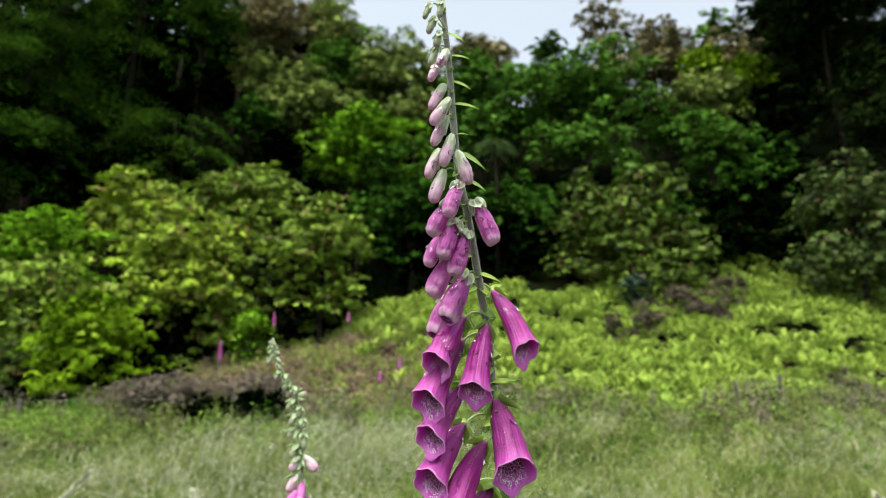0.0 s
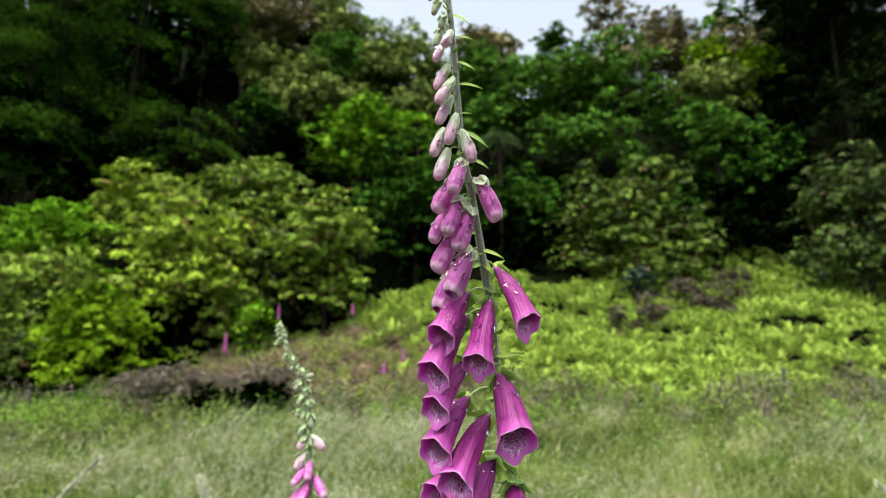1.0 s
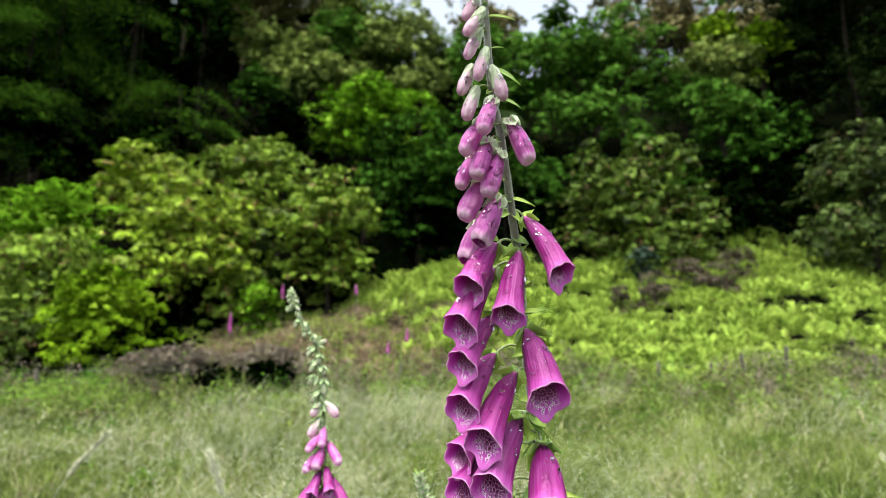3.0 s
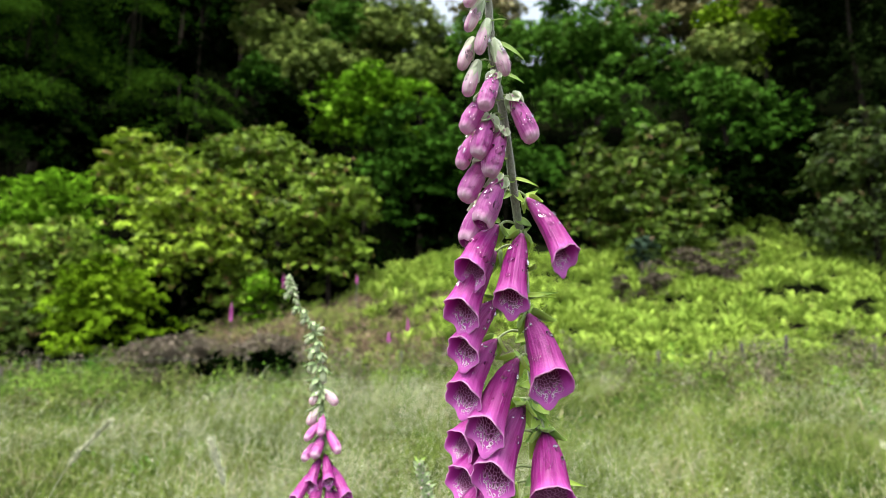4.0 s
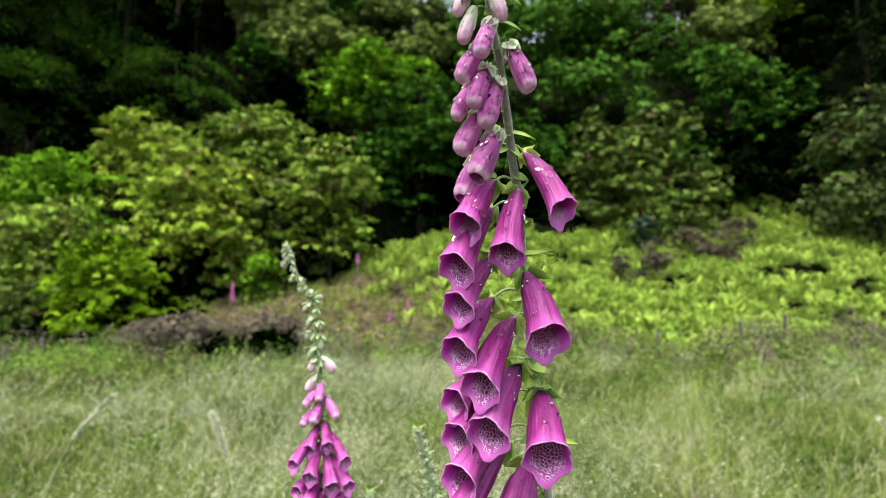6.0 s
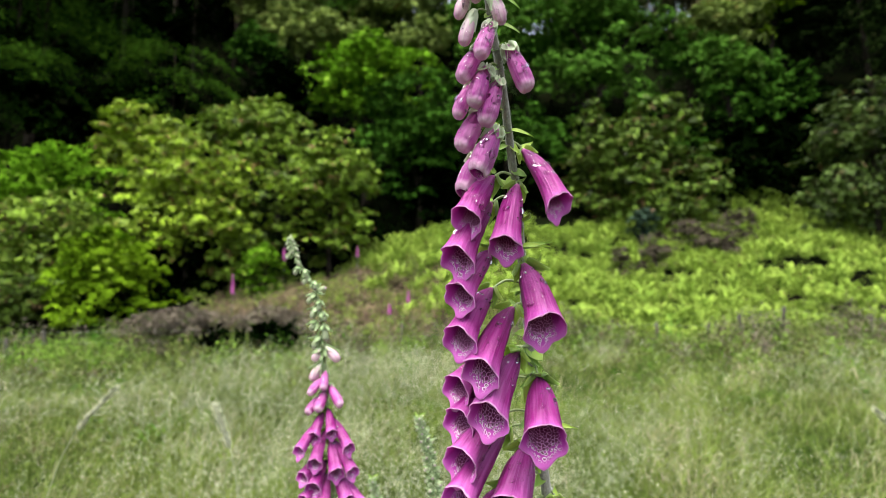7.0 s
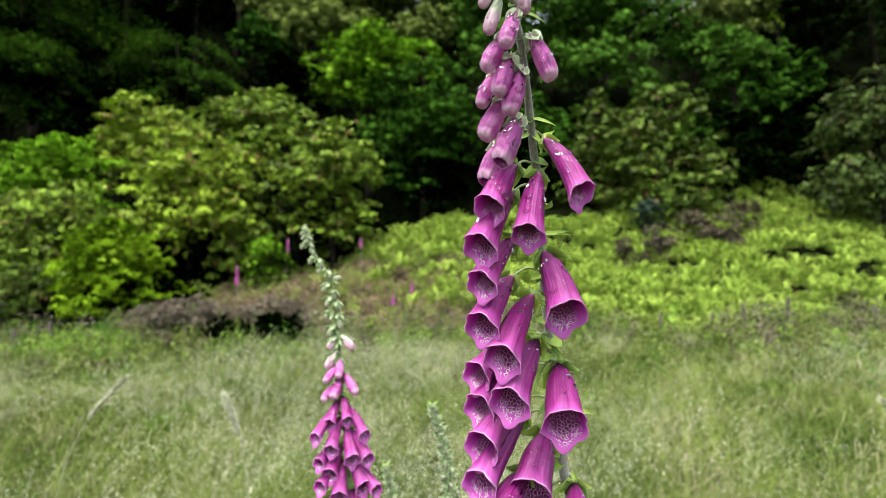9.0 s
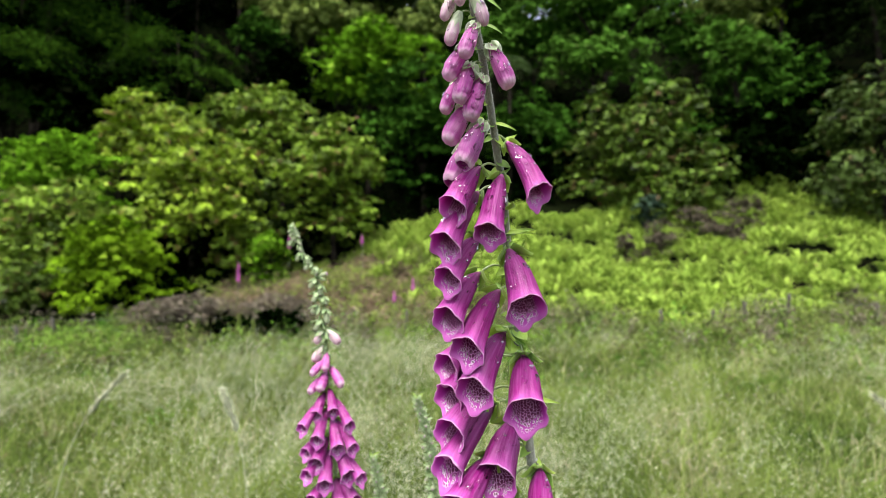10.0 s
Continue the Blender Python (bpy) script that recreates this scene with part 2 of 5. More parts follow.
def water_material():
    """Water beads: the wet petal shows darker through them, their skin mirrors the sky."""
    m = Nodes("water")
    clear = m.add("ShaderNodeBsdfTransparent")
    clear.inputs["Color"].default_value = (0.98, 0.93, 0.97, 1)
    gloss = m.add("ShaderNodeBsdfGlossy", Roughness=0.06)
    rim = m.add("ShaderNodeFresnel", IOR=1.33)
    both = m.add("ShaderNodeMixShader")
    m.link(rim.outputs[0], both.inputs[0]).link(clear.outputs[0], both.inputs[1]).link(gloss.outputs[0], both.inputs[2])
    m.link(both.outputs[0], m.out.inputs["Surface"])
    return m.mat


STEM = stem_material()
SEPAL = green_material("sepal_green", (0.20, 0.37, 0.035), (0.48, 0.64, 0.085), (0.62, 0.70, 0.34))
SEPAL_DOWNY = green_material("downy_sepal", (0.27, 0.40, 0.16), (0.44, 0.55, 0.30), (0.62, 0.69, 0.50))
SEPAL_WHITE = green_material("white_downy_sepal", (0.46, 0.55, 0.33), (0.70, 0.75, 0.58), (0.88, 0.90, 0.83))
BRACT = green_material("bract_green", (0.14, 0.29, 0.030), (0.40, 0.56, 0.075), (0.56, 0.66, 0.30))
BASAL = green_material("leaf_green", (0.05, 0.10, 0.03), (0.09, 0.15, 0.05), (0.30, 0.36, 0.26))


def down_material():
    m = Nodes("pale_down", 0.6, 0.2)
    return m.done(m.ramp(m.noise(300.0), (0.3, (0.38, 0.38, 0.34)), (0.7, (0.55, 0.55, 0.50))), 0.4)


def stalk_material():
    m = Nodes("downy_green_stalk", 0.6, 0.3)
    return m.done(m.ramp(m.noise(500.0, 3.0), (0.3, (0.17, 0.23, 0.075)), (0.7, (0.34, 0.38, 0.22))))


DOWN, STALK = down_material(), stalk_material()
THROAT, WATER = throat_material(), water_material()
PETAL_OPEN = petal_material("magenta_petal", (0.190, 0.004, 0.130), (0.375, 0.0115, 0.240), (0.58, 0.090, 0.47), (0.72, 0.190, 0.58), 0.38)
# darker PETAL_OPEN: shade painted on tall's lower bells, slender's own deeper tone
PETAL_DEEP_SHADED = petal_material("deep_magenta_petal", (0.150, 0.004, 0.105), (0.315, 0.0105, 0.205), (0.54, 0.095, 0.45), (0.68, 0.190, 0.57), 0.42)
PETAL_LATE = petal_material("pink_petal", (0.48, 0.060, 0.34), (0.52, 0.080, 0.40), (0.82, 0.62, 0.72), (0.86, 0.56, 0.79), 0.46, 0.35, 0.82)
PETAL_BUD = petal_material("pale_pink_petal", (0.66, 0.67, 0.52), (0.72, 0.420, 0.60), (0.58, 0.170, 0.44), (0.88, 0.85, 0.80), 0.62, 0.35, 0.55)
PETAL_GREEN = petal_material("green_bud_petal", (0.24, 0.33, 0.14), (0.38, 0.43, 0.26), (0.44, 0.36, 0.35), (0.54, 0.57, 0.44), 0.45)


# ---- meshes ----
def solid(name, verts, faces, material, parent=None, label="", smooth=True, uvs=None, slots=None):
    """One mesh object, its points in the world's metres, under a thing or a part."""
    data = bpy.data.meshes.new(name)
    data.from_pydata([tuple(v) for v in verts], [], faces)
    for mat in material if isinstance(material, (list, tuple)) else (material,):
        data.materials.append(mat)
    if smooth:
        data.polygons.foreach_set("use_smooth", [True] * len(data.polygons))
    if slots is not None:
        data.polygons.foreach_set("material_index", slots)
    if uvs is not None:
        layer = data.uv_layers.new(name="UVMap")
        loops = np.empty(len(data.loops), dtype=np.int32)
        data.loops.foreach_get("vertex_index", loops)
        layer.data.foreach_set("uv", np.asarray(uvs, dtype=np.float32)[loops].ravel())
    data.update()
    return under(new(name, data), parent, label)


def under(ob, parent, label=""):
    if parent is not None:
        ob.parent = parent
        ob.matrix_parent_inverse = Matrix.Translation(parent.location).inverted()
    return tagged(ob, label)


def quads(name, corners, material, parent=None, label=""):
    """Many loose four-cornered leaves in one mesh: corners is (n, 4, 3)."""
    n = len(corners)
    data = bpy.data.meshes.new(name)
    data.vertices.add(n * 4)
    data.vertices.foreach_set("co", np.ascontiguousarray(corners, dtype=np.float32).ravel())
    data.loops.add(n * 4)
    data.loops.foreach_set("vertex_index", np.arange(n * 4, dtype=np.int32))
    data.polygons.add(n)
    data.polygons.foreach_set("loop_start", np.arange(0, n * 4, 4, dtype=np.int32))
    data.materials.append(material)
    data.update(calc_edges=True)
    data.validate()
    return under(new(name, data), parent, label)


def tube(points, radii, sides=10):
    """A round tube along points: verts and faces."""
    points = [Vector(p) for p in points]
    verts, faces = [], []
    for i, p in enumerate(points):
        ahead = (points[min(i + 1, len(points) - 1)] - points[max(i - 1, 0)]).normalized()
        side = ahead.cross((0, 1, 0.01)).normalized()
        up = side.cross(ahead)
        for k in range(sides):
            a = 2 * math.pi * k / sides
            verts.append(p + (side * math.cos(a) + up * math.sin(a)) * radii[i])
    for i in range(len(points) - 1):
        for k in range(sides):
            a, b = i * sides + k, i * sides + (k + 1) % sides
            faces.append((a, b, b + sides, a + sides))
    faces.append(tuple(range(sides))[::-1])
    faces.append(tuple(range(len(verts) - sides, len(verts))))
    return verts, faces


def glide(points, steps=6):
    """A smooth line through points (Catmull-Rom)."""
    p = [Vector(q) for q in points]
    p = [p[0] * 2 - p[1], *p, p[-1] * 2 - p[-2]]
    line = []
    for i in range(1, len(p) - 2):
        for k in range(steps):
            t = k / steps
            line.append(0.5 * (2 * p[i] + (p[i + 1] - p[i - 1]) * t + (2 * p[i - 1] - 5 * p[i] + 4 * p[i + 1] - p[i + 2]) * t * t
                               + (3 * p[i] - p[i - 1] - 3 * p[i + 1] + p[i + 2]) * t ** 3))
    line.append(p[-2])
    return line


# ---- ground ----
def step(a, b, x):
    t = np.clip((np.asarray(x, float) - a) / (b - a), 0, 1)
    return t * t * (3 - 2 * t)


def fence_y(x):
    return 15.4 + 0.09 * np.clip(x, -16, 22)


def edge_y(x):
    """Where the meadow gives way to rank growth: a wandering line along the fence."""
    x = np.asarray(x, float)
    return fence_y(x) + 1.1 * np.sin(x * 0.55 + 0.5) + 0.8 * np.sin(x * 1.37 + 2) + 0.45 * np.sin(x * 3.3)


def ground_z(x, y):
    """Level meadow up to the fence, then a bank that steepens into the wooded hill."""
    x, y = np.asarray(x, float), np.asarray(y, float)
    s = np.clip(y - fence_y(x) - 0.4, 0, 20)
    slope = 0.27 + 0.14 * step(-13, 2, x) + 0.05 * step(5, 22, x)
    shoulder = 22 * step(58, 80, y) * (1 - step(-16, -3, x) + step(38, 50, x))
    hill = shoulder + 1.0 * np.clip(y - 36, 0, 30) + 0.1 * np.clip(y - 90, 0, 150)
    swell = (0.10 * step(2, 8, y) + 0.16 * step(9, 14, y)) * np.sin(x * 0.9 + 1 + np.sin(y * 0.5)) * np.sin(y * 0.7) + 0.35 * np.sin(x * 0.35 + 2) * np.sin(y * 0.31) * step(18, 24, y)
    dip = 0.42 * np.exp(-((x + 9.5) / 5.5) ** 2 - ((y - 14.6) / 3.2) ** 2)
    return slope * s * s / (s + 3) + hill + swell - dip


def ground():
    near = np.linspace(-40, 40, 81)
    xs = np.r_[-900, -600, -400, -260, -160, -100, -70, -54, near, 54, 70, 100, 160, 260, 400, 600, 900]
    ys = np.r_[-900, -500, -260, -120, -60, -30, -15, np.linspace(-8, 60, 69), 68, 80, 95, 120, 160, 240, 400, 700, 1200]
    gx, gy = np.meshgrid(xs, ys)
    verts = np.stack([gx, gy, ground_z(gx, gy)], -1).reshape(-1, 3)
    n = len(xs)
    faces = [(j * n + i, j * n + i + 1, (j + 1) * n + i + 1, (j + 1) * n + i) for j in range(len(ys) - 1) for i in range(n - 1)]
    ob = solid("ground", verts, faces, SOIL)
    tagged(ob, "damp turf and leaf litter darkened with painted shade, meadow rising to wooded hill", "ground", kind="structure")


ground()


# ---- trees and shrubs ----
LOOKS = {
    "dark_conifer": ("tall dark conifer with layered drooping branches", "conifer"),
    "darkened_conifer": ("dark dense evergreen tree at the wood's edge, shade deepened in its leaf colour", "tree"),
    "dark_leaf": ("dark green broadleaf tree on the wooded hill", "tree"),
    "mid_leaf": ("rounded mid-green broadleaf tree on the hillside", "tree"),
    "fresh_leaf": ("fresh bright green broadleaf growth at the wood's edge", "tree"),
    "lime_leaf": ("yellow-green leafy crown standing out among darker trees", "tree"),
    "olive": ("dull olive-green tree crown on the hill", "tree"),
    "brown_olive": ("brownish olive tree with a thin crown against the sky", "tree"),
    "rhodo_dark": ("dark rhododendron bush with brown spent flower heads", "shrub"),
    "rhodo_shaded": ("dark rhododendron with a few pale leaf tips, gap shade painted in", "shrub"),
    "rhodo_olive": ("olive rhododendron bush with brown spent flower heads", "shrub"),
    "rhodo_yellow": ("yellow-green rhododendron bush with brown seed heads", "shrub"),
    "painted_shade_leaf": ("dark filler growth under the canopy, shade painted into its leaves", "tree"),
    "heath": ("low brown heathery bush standing in the bracken", "shrub"),
    "teal_leaf": ("small blue-green bush at the top of the bracken", "shrub"),
    "dead_bramble": ("mound of grey-brown dead bramble at the meadow's edge", "bramble"),
}
FORMS = {   # lumps, lump size, flatness, fullness, leaf length by distance
    "broad": (52, 0.26, 0.80, 2.9, 0.0063),
    "far": (28, 0.32, 0.85, 2.2, 0.0092),
    "wispy": (40, 0.20, 0.75, 3.0, 0.0060),
    "conifer": (40, 0.54, 0.15, 2.0, 0.0070),
    "shrub": (58, 0.31, 0.80, 2.1, 0.0072),
    "mound": (44, 0.28, 0.60, 3.6, 0.0046),
}
rng = np.random.default_rng(7)


def unit(v):
    return v / np.linalg.norm(v, axis=-1, keepdims=True)


def leaf_quads(at_points, outward, size, droop=0.0, slim=0.52):
    """Diamond leaves at points, facing outward and up with some disorder."""
    n = len(at_points)
    face = unit(outward + np.array([0, 0, 0.55]) + rng.normal(0, 0.45, (n, 3)))
    along = unit(np.cross(face, rng.normal(0, 1, (n, 3))) + outward * 0.5 - np.array([0, 0, droop]))
    side = unit(np.cross(face, along))
    long = size * rng.uniform(0.6, 1.35, (n, 1))
    wide = long * slim * rng.uniform(0.8, 1.2, (n, 1))
    return np.stack([at_points - along * long / 2, at_points + side * wide / 2 + along * long * 0.08 - face * wide * 0.12,
                     at_points + along * long / 2 - np.array([0, 0, 1]) * long * 0.1, at_points - side * wide / 2 + along * long * 0.08 - face * wide * 0.12], 1)


def rosettes(name, centres, outward, size, material, parent, k=6, slim=0.44):
    """Whorls of leaves: each one island of k leaves round a common point."""
    n = len(centres)
    axis = unit(outward + np.array([0, 0, 0.45]) + rng.normal(0, 0.38, (n, 3)))
    t1 = unit(np.cross(axis, rng.normal(0, 1, (n, 3))))
    t2 = np.cross(axis, t1)
    verts = np.empty((n, 1 + 3 * k, 3))
    verts[:, 0] = centres
    big = size * rng.uniform(0.65, 1.3, (n, 1))
    for j in range(k):
        a = 2 * np.pi * j / k + rng.uniform(-0.35, 0.35, (n, 1))
        flat = t1 * np.cos(a) + t2 * np.sin(a)
        side = np.cross(axis, flat)
        way = unit(flat + axis * rng.uniform(-0.1, 0.75, (n, 1)))
        long = big * rng.uniform(0.7, 1.15, (n, 1))
        wide = long * slim / 2
        mid = centres + way * long * 0.52
        verts[:, 1 + 3 * j] = mid + side * wide
        verts[:, 2 + 3 * j] = centres + way * long - axis * long * 0.22
        verts[:, 3 + 3 * j] = mid - side * wide
    loops = np.stack([np.stack([np.zeros(n), np.full(n, 1 + 3 * j), np.full(n, 2 + 3 * j), np.full(n, 3 + 3 * j)], -1) for j in range(k)], 1)
    loops = (loops + (np.arange(n) * (1 + 3 * k))[:, None, None]).astype(np.int32)
    data = bpy.data.meshes.new(name)
    data.vertices.add(n * (1 + 3 * k))
    data.vertices.foreach_set("co", verts.astype(np.float32).ravel())
    data.loops.add(n * k * 4)
    data.loops.foreach_set("vertex_index", loops.ravel())
    data.polygons.add(n * k)
    data.polygons.foreach_set("loop_start", np.arange(0, n * k * 4, 4, dtype=np.int32))
    data.materials.append(material)
    data.update(calc_edges=True)
    data.validate()
    return under(new(name, data), parent)


def sprays(p, q, flat, n):
    """The leaves of one bough of radius q round p: a dozen domed sprays with gaps between them, leafy on top and bare below."""
    k = max(5, min(20, n // 10))
    v = unit(rng.normal(0, 1, (k * 3, 3)))
    v = v[(v[:, 2] > -0.45) & ((v[:, 1] < 0.25) | (rng.random(k * 3) < 0.3))][:k]
    if len(v) == 0:
        v = np.array([[0.0, -0.6, 0.8]])
    mid = p + v * q * rng.uniform(0.55, 0.95, (len(v), 1)) * [1, 1, flat]
    wide = q * rng.uniform(0.28, 0.52, len(v))
    pick = rng.choice(len(v), n, p=wide ** 2 / np.sum(wide ** 2))
    w = unit(rng.normal(0, 1, (n, 3)))
    w[:, 2] = np.where(w[:, 2] < -0.12, -w[:, 2], w[:, 2])
    w = unit(w + 0.35 * v[pick])
    at = mid[pick] + w * (wide[pick] * rng.uniform(0.35, 1.08, n) ** 0.5)[:, None] * [1, 1, 0.62]
    return at, w


def bough(c, r, p, q, size):
    """The leaves of one conifer bough: side twigs in a flat fan that hangs at its tip."""
    way = (p - c) * [1, 1, 0]
    reach = np.linalg.norm(way) + 1e-6
    way = way / reach
    side = np.array([-way[1], way[0], 0])
    tip = reach + q * 0.55
    twigs = 16
    each = max(4, int(5.0 * tip * q / (size * size) / twigs * 0.55))
    t = np.repeat(np.linspace(0.30, 1.0, twigs) + rng.normal(0, 0.02, twigs), each)
    s = np.repeat(np.where(np.arange(twigs) % 2 == 0, 1, -1) * rng.uniform(0.6, 1.1, twigs), each)
    u = rng.uniform(0, 1, len(t)) ** 0.8
    span = 0.75 * q * np.sin(np.pi * np.clip(0.18 + 0.78 * t, 0, 1)) + 0.12 * q
    lift = rng.uniform(0.0, 0.25) * tip
    along = t * tip + 0.45 * span * u
    z = p[2] + lift * t - 0.10 * along * t - 0.42 * tip * t ** 3 - 0.55 * span * u * u + rng.normal(0, 0.03 * q, len(t))
    flat = c[:2] + along[:, None] * way[:2] + (s * span * u)[:, None] * side[:2] + rng.normal(0, 0.05 * q, (len(t), 2))
    out = 0.8 * way + (0.5 * s)[:, None] * side + np.array([0, 0, 0.9])
    return np.column_stack([flat, z]), unit(out + rng.normal(0, 0.18, (len(t), 3)))


def grow(form, look_of, centre, radii):
    """A tree or shrub: a trunk with limbs from the ground up and a crown of leaf clumps round centre."""
    lumps, lump, flat, thick, leaf = FORMS[form]
    c, r = np.array(centre), np.array(radii)
    if form == "broad" and np.mean(r) > 3.5:       # a large dome has more and smaller boughs
        lumps, lump = (90, 0.215) if np.mean(r) < 8 else (200, 0.17)
    size = leaf * c[1] * (2.8 if look_of == "painted_shade_leaf" else 1.0)
    if form == "broad" and c[1] > 48:
        size *= 0.78
    # clumps on and inside the crown's outline
    d = unit(rng.normal(0, 1, (lumps, 3)))
    mean = float(np.mean(r))
    lr = lump * mean * rng.uniform(0.5, 1.45, lumps)
    level = rng.uniform(-1, 1, lumps)
    ang = rng.uniform(0, 2 * np.pi, lumps)
    if form == "conifer":
        ang = np.where(np.sin(ang) > 0.45, -ang, ang)       # few boughs grow into the wood
        out = rng.uniform(0.30, 0.85, lumps) * np.clip(1.05 - 0.35 * level, 0.3, 1.2) * np.sqrt(np.clip(1.15 - level ** 2, 0.1, 1))
        inner = np.arange(lumps) % 4 == 0                   # short boughs close to the trunk
        ang = np.where(inner, -1.57 + rng.uniform(-0.5, 0.5, lumps), ang)
        out = np.where(inner, rng.uniform(0.05, 0.2, lumps), out)
        where = c + np.stack([np.cos(ang) * out, np.sin(ang) * out, level * 0.92], -1) * r
    elif form in ("shrub", "mound"):    # leafy down to the ground
        out = rng.uniform(0.25, 0.86, lumps) ** 0.6 * np.where(level > 0, np.sqrt(1 - level ** 2 * 0.95), 1 - 0.12 * level ** 2)
        where = c + np.stack([np.cos(ang) * out, np.sin(ang) * out, np.where(level > 0, level * 0.85, level)], -1) * r
        core = np.arange(lumps) % 6 == 0
        where[core] = c + (where[core] - c) * 0.35
        lr = np.where(core, lump * mean * 2.0, np.where(level < -0.2, lr * 1.25, lr))
        low = ground_z(where[:, 0], where[:, 1])
        open_below = look_of in ("rhodo_yellow", "rhodo_olive", "lime_leaf")
        where[:, 2] = np.where(level < 0, c[2] + level * (1.05 * r[2] if open_below else np.maximum(r[2], c[2] - low)), where[:, 2])
        where[:, 2] = np.maximum(where[:, 2], low + 0.3 * lr)
    else:
        reach = np.where(np.arange(lumps) % 5 == 0, 0.3, rng.uniform(0.55, 0.92, lumps))
        lr = np.where(np.arange(lumps) % 5 == 0, lump * mean * 1.7, lr)
        d[:, 2] = np.where((d[:, 2] < -0.2) & (rng.random(lumps) < 0.6), -d[:, 2], d[:, 2])     # most of the crown is its dome
        where = c + d * reach[:, None] * r
    pts, outs = [], []
    for p, q in zip(where, lr):
        if form == "conifer":
            at, way = bough(c, r, p, q, size)
        else:
            at, way = sprays(p, q, flat, int(thick * q * q / (size * size)) + 2)
        pts.append(at)
        outs.append(way)
    pts, outs = np.concatenate(pts), np.concatenate(outs)
    keep = pts[:, 2] > ground_z(pts[:, 0], pts[:, 1]) + 0.02
    label, category = LOOKS[look_of]
    base = (c[0], c[1], float(ground_z(c[0], c[1])) - 0.05)
    thing = new("heath_bush" if look_of == "heath" else {"conifer": "conifer", "shrub": "shrub", "mound": "bramble_mound"}.get(form, "tree"))
    thing.location = base
    if category == "tree" and form == "shrub":
        label, category = label.replace("broadleaf growth", "leafy bush").replace("leafy crown standing out", "leafy bush"), "shrub"
    tagged(thing, label, category)
    if form == "conifer":
        quads("crown", leaf_quads(pts[keep], outs[keep], size, 0.35, 0.26), LEAVES[look_of], thing)
    else:
        rosettes("crown", pts[keep], outs[keep], size, LEAVES[look_of], thing, 5 if c[1] < 30 else 4, 0.30 if form == "mound" else 0.46 if c[1] < 30 else 0.54)
    # wood
    top = c[2] + r[2] * (0.75 if form == "conifer" else 0.2)
    foot = Vector(base)
    thick_at = max(0.05, (0.025 if look_of == "darkened_conifer" else {"mound": 0.02, "conifer": 0.03}.get(form, 0.055)) * mean)
    sway = rng.normal(0, 0.25, 2) * mean * 0.3
    trunk = [foot, foot.lerp(Vector((c[0] + sway[0], c[1] + sway[1], top)), 0.5), Vector((c[0], c[1], max(top, base[2] + 0.3)))]
    v, f = tube(glide(trunk, 4), np.linspace(thick_at, thick_at * 0.35, 9), 8)
    solid("trunk", v, f, BARK, thing)
    for i in rng.choice(lumps, min(6, lumps), replace=False):
        start = foot.lerp(trunk[2], float(rng.uniform(0.35, 0.9)))
        end = Vector(where[i])
        mid = start.lerp(end, 0.5) + Vector((0, 0, 0.12 * mean))
        v, f = tube(glide([start, mid, end], 3), np.linspace(thick_at * 0.45, thick_at * 0.1, 7), 6)
        solid("limb", v, f, BARK, thing)
    return thing


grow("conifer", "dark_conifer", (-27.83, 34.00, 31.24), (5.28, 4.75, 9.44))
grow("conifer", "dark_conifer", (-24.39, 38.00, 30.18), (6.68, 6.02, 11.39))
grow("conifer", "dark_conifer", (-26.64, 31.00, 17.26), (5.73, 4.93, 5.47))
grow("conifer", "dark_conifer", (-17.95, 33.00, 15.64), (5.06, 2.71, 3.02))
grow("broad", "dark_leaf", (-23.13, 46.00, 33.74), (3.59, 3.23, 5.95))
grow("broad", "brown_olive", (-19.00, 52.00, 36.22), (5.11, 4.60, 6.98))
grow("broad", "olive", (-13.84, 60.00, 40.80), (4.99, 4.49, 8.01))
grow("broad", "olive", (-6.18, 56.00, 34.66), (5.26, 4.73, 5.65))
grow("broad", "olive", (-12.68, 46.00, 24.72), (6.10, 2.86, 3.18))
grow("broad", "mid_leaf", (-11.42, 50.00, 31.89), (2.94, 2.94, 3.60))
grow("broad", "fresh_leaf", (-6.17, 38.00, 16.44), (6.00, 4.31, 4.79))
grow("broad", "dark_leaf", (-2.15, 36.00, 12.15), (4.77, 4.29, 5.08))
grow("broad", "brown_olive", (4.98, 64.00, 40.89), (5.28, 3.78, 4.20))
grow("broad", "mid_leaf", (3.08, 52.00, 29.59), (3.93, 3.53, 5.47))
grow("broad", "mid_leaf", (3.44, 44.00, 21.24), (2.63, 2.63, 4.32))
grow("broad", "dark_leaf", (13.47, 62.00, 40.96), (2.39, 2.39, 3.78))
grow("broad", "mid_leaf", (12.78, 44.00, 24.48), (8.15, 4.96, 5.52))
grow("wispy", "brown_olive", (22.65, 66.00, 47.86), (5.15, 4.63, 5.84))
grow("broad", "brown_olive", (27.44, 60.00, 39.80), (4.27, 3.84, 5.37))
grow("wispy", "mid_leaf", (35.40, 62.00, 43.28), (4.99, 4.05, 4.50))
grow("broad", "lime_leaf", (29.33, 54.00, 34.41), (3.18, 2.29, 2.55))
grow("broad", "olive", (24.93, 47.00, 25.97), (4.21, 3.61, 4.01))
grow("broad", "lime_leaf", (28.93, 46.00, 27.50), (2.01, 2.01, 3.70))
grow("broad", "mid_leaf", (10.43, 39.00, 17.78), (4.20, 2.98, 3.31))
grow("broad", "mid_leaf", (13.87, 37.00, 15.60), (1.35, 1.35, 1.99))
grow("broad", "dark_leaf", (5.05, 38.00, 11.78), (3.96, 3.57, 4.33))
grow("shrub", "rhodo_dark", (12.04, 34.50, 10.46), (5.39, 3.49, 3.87))
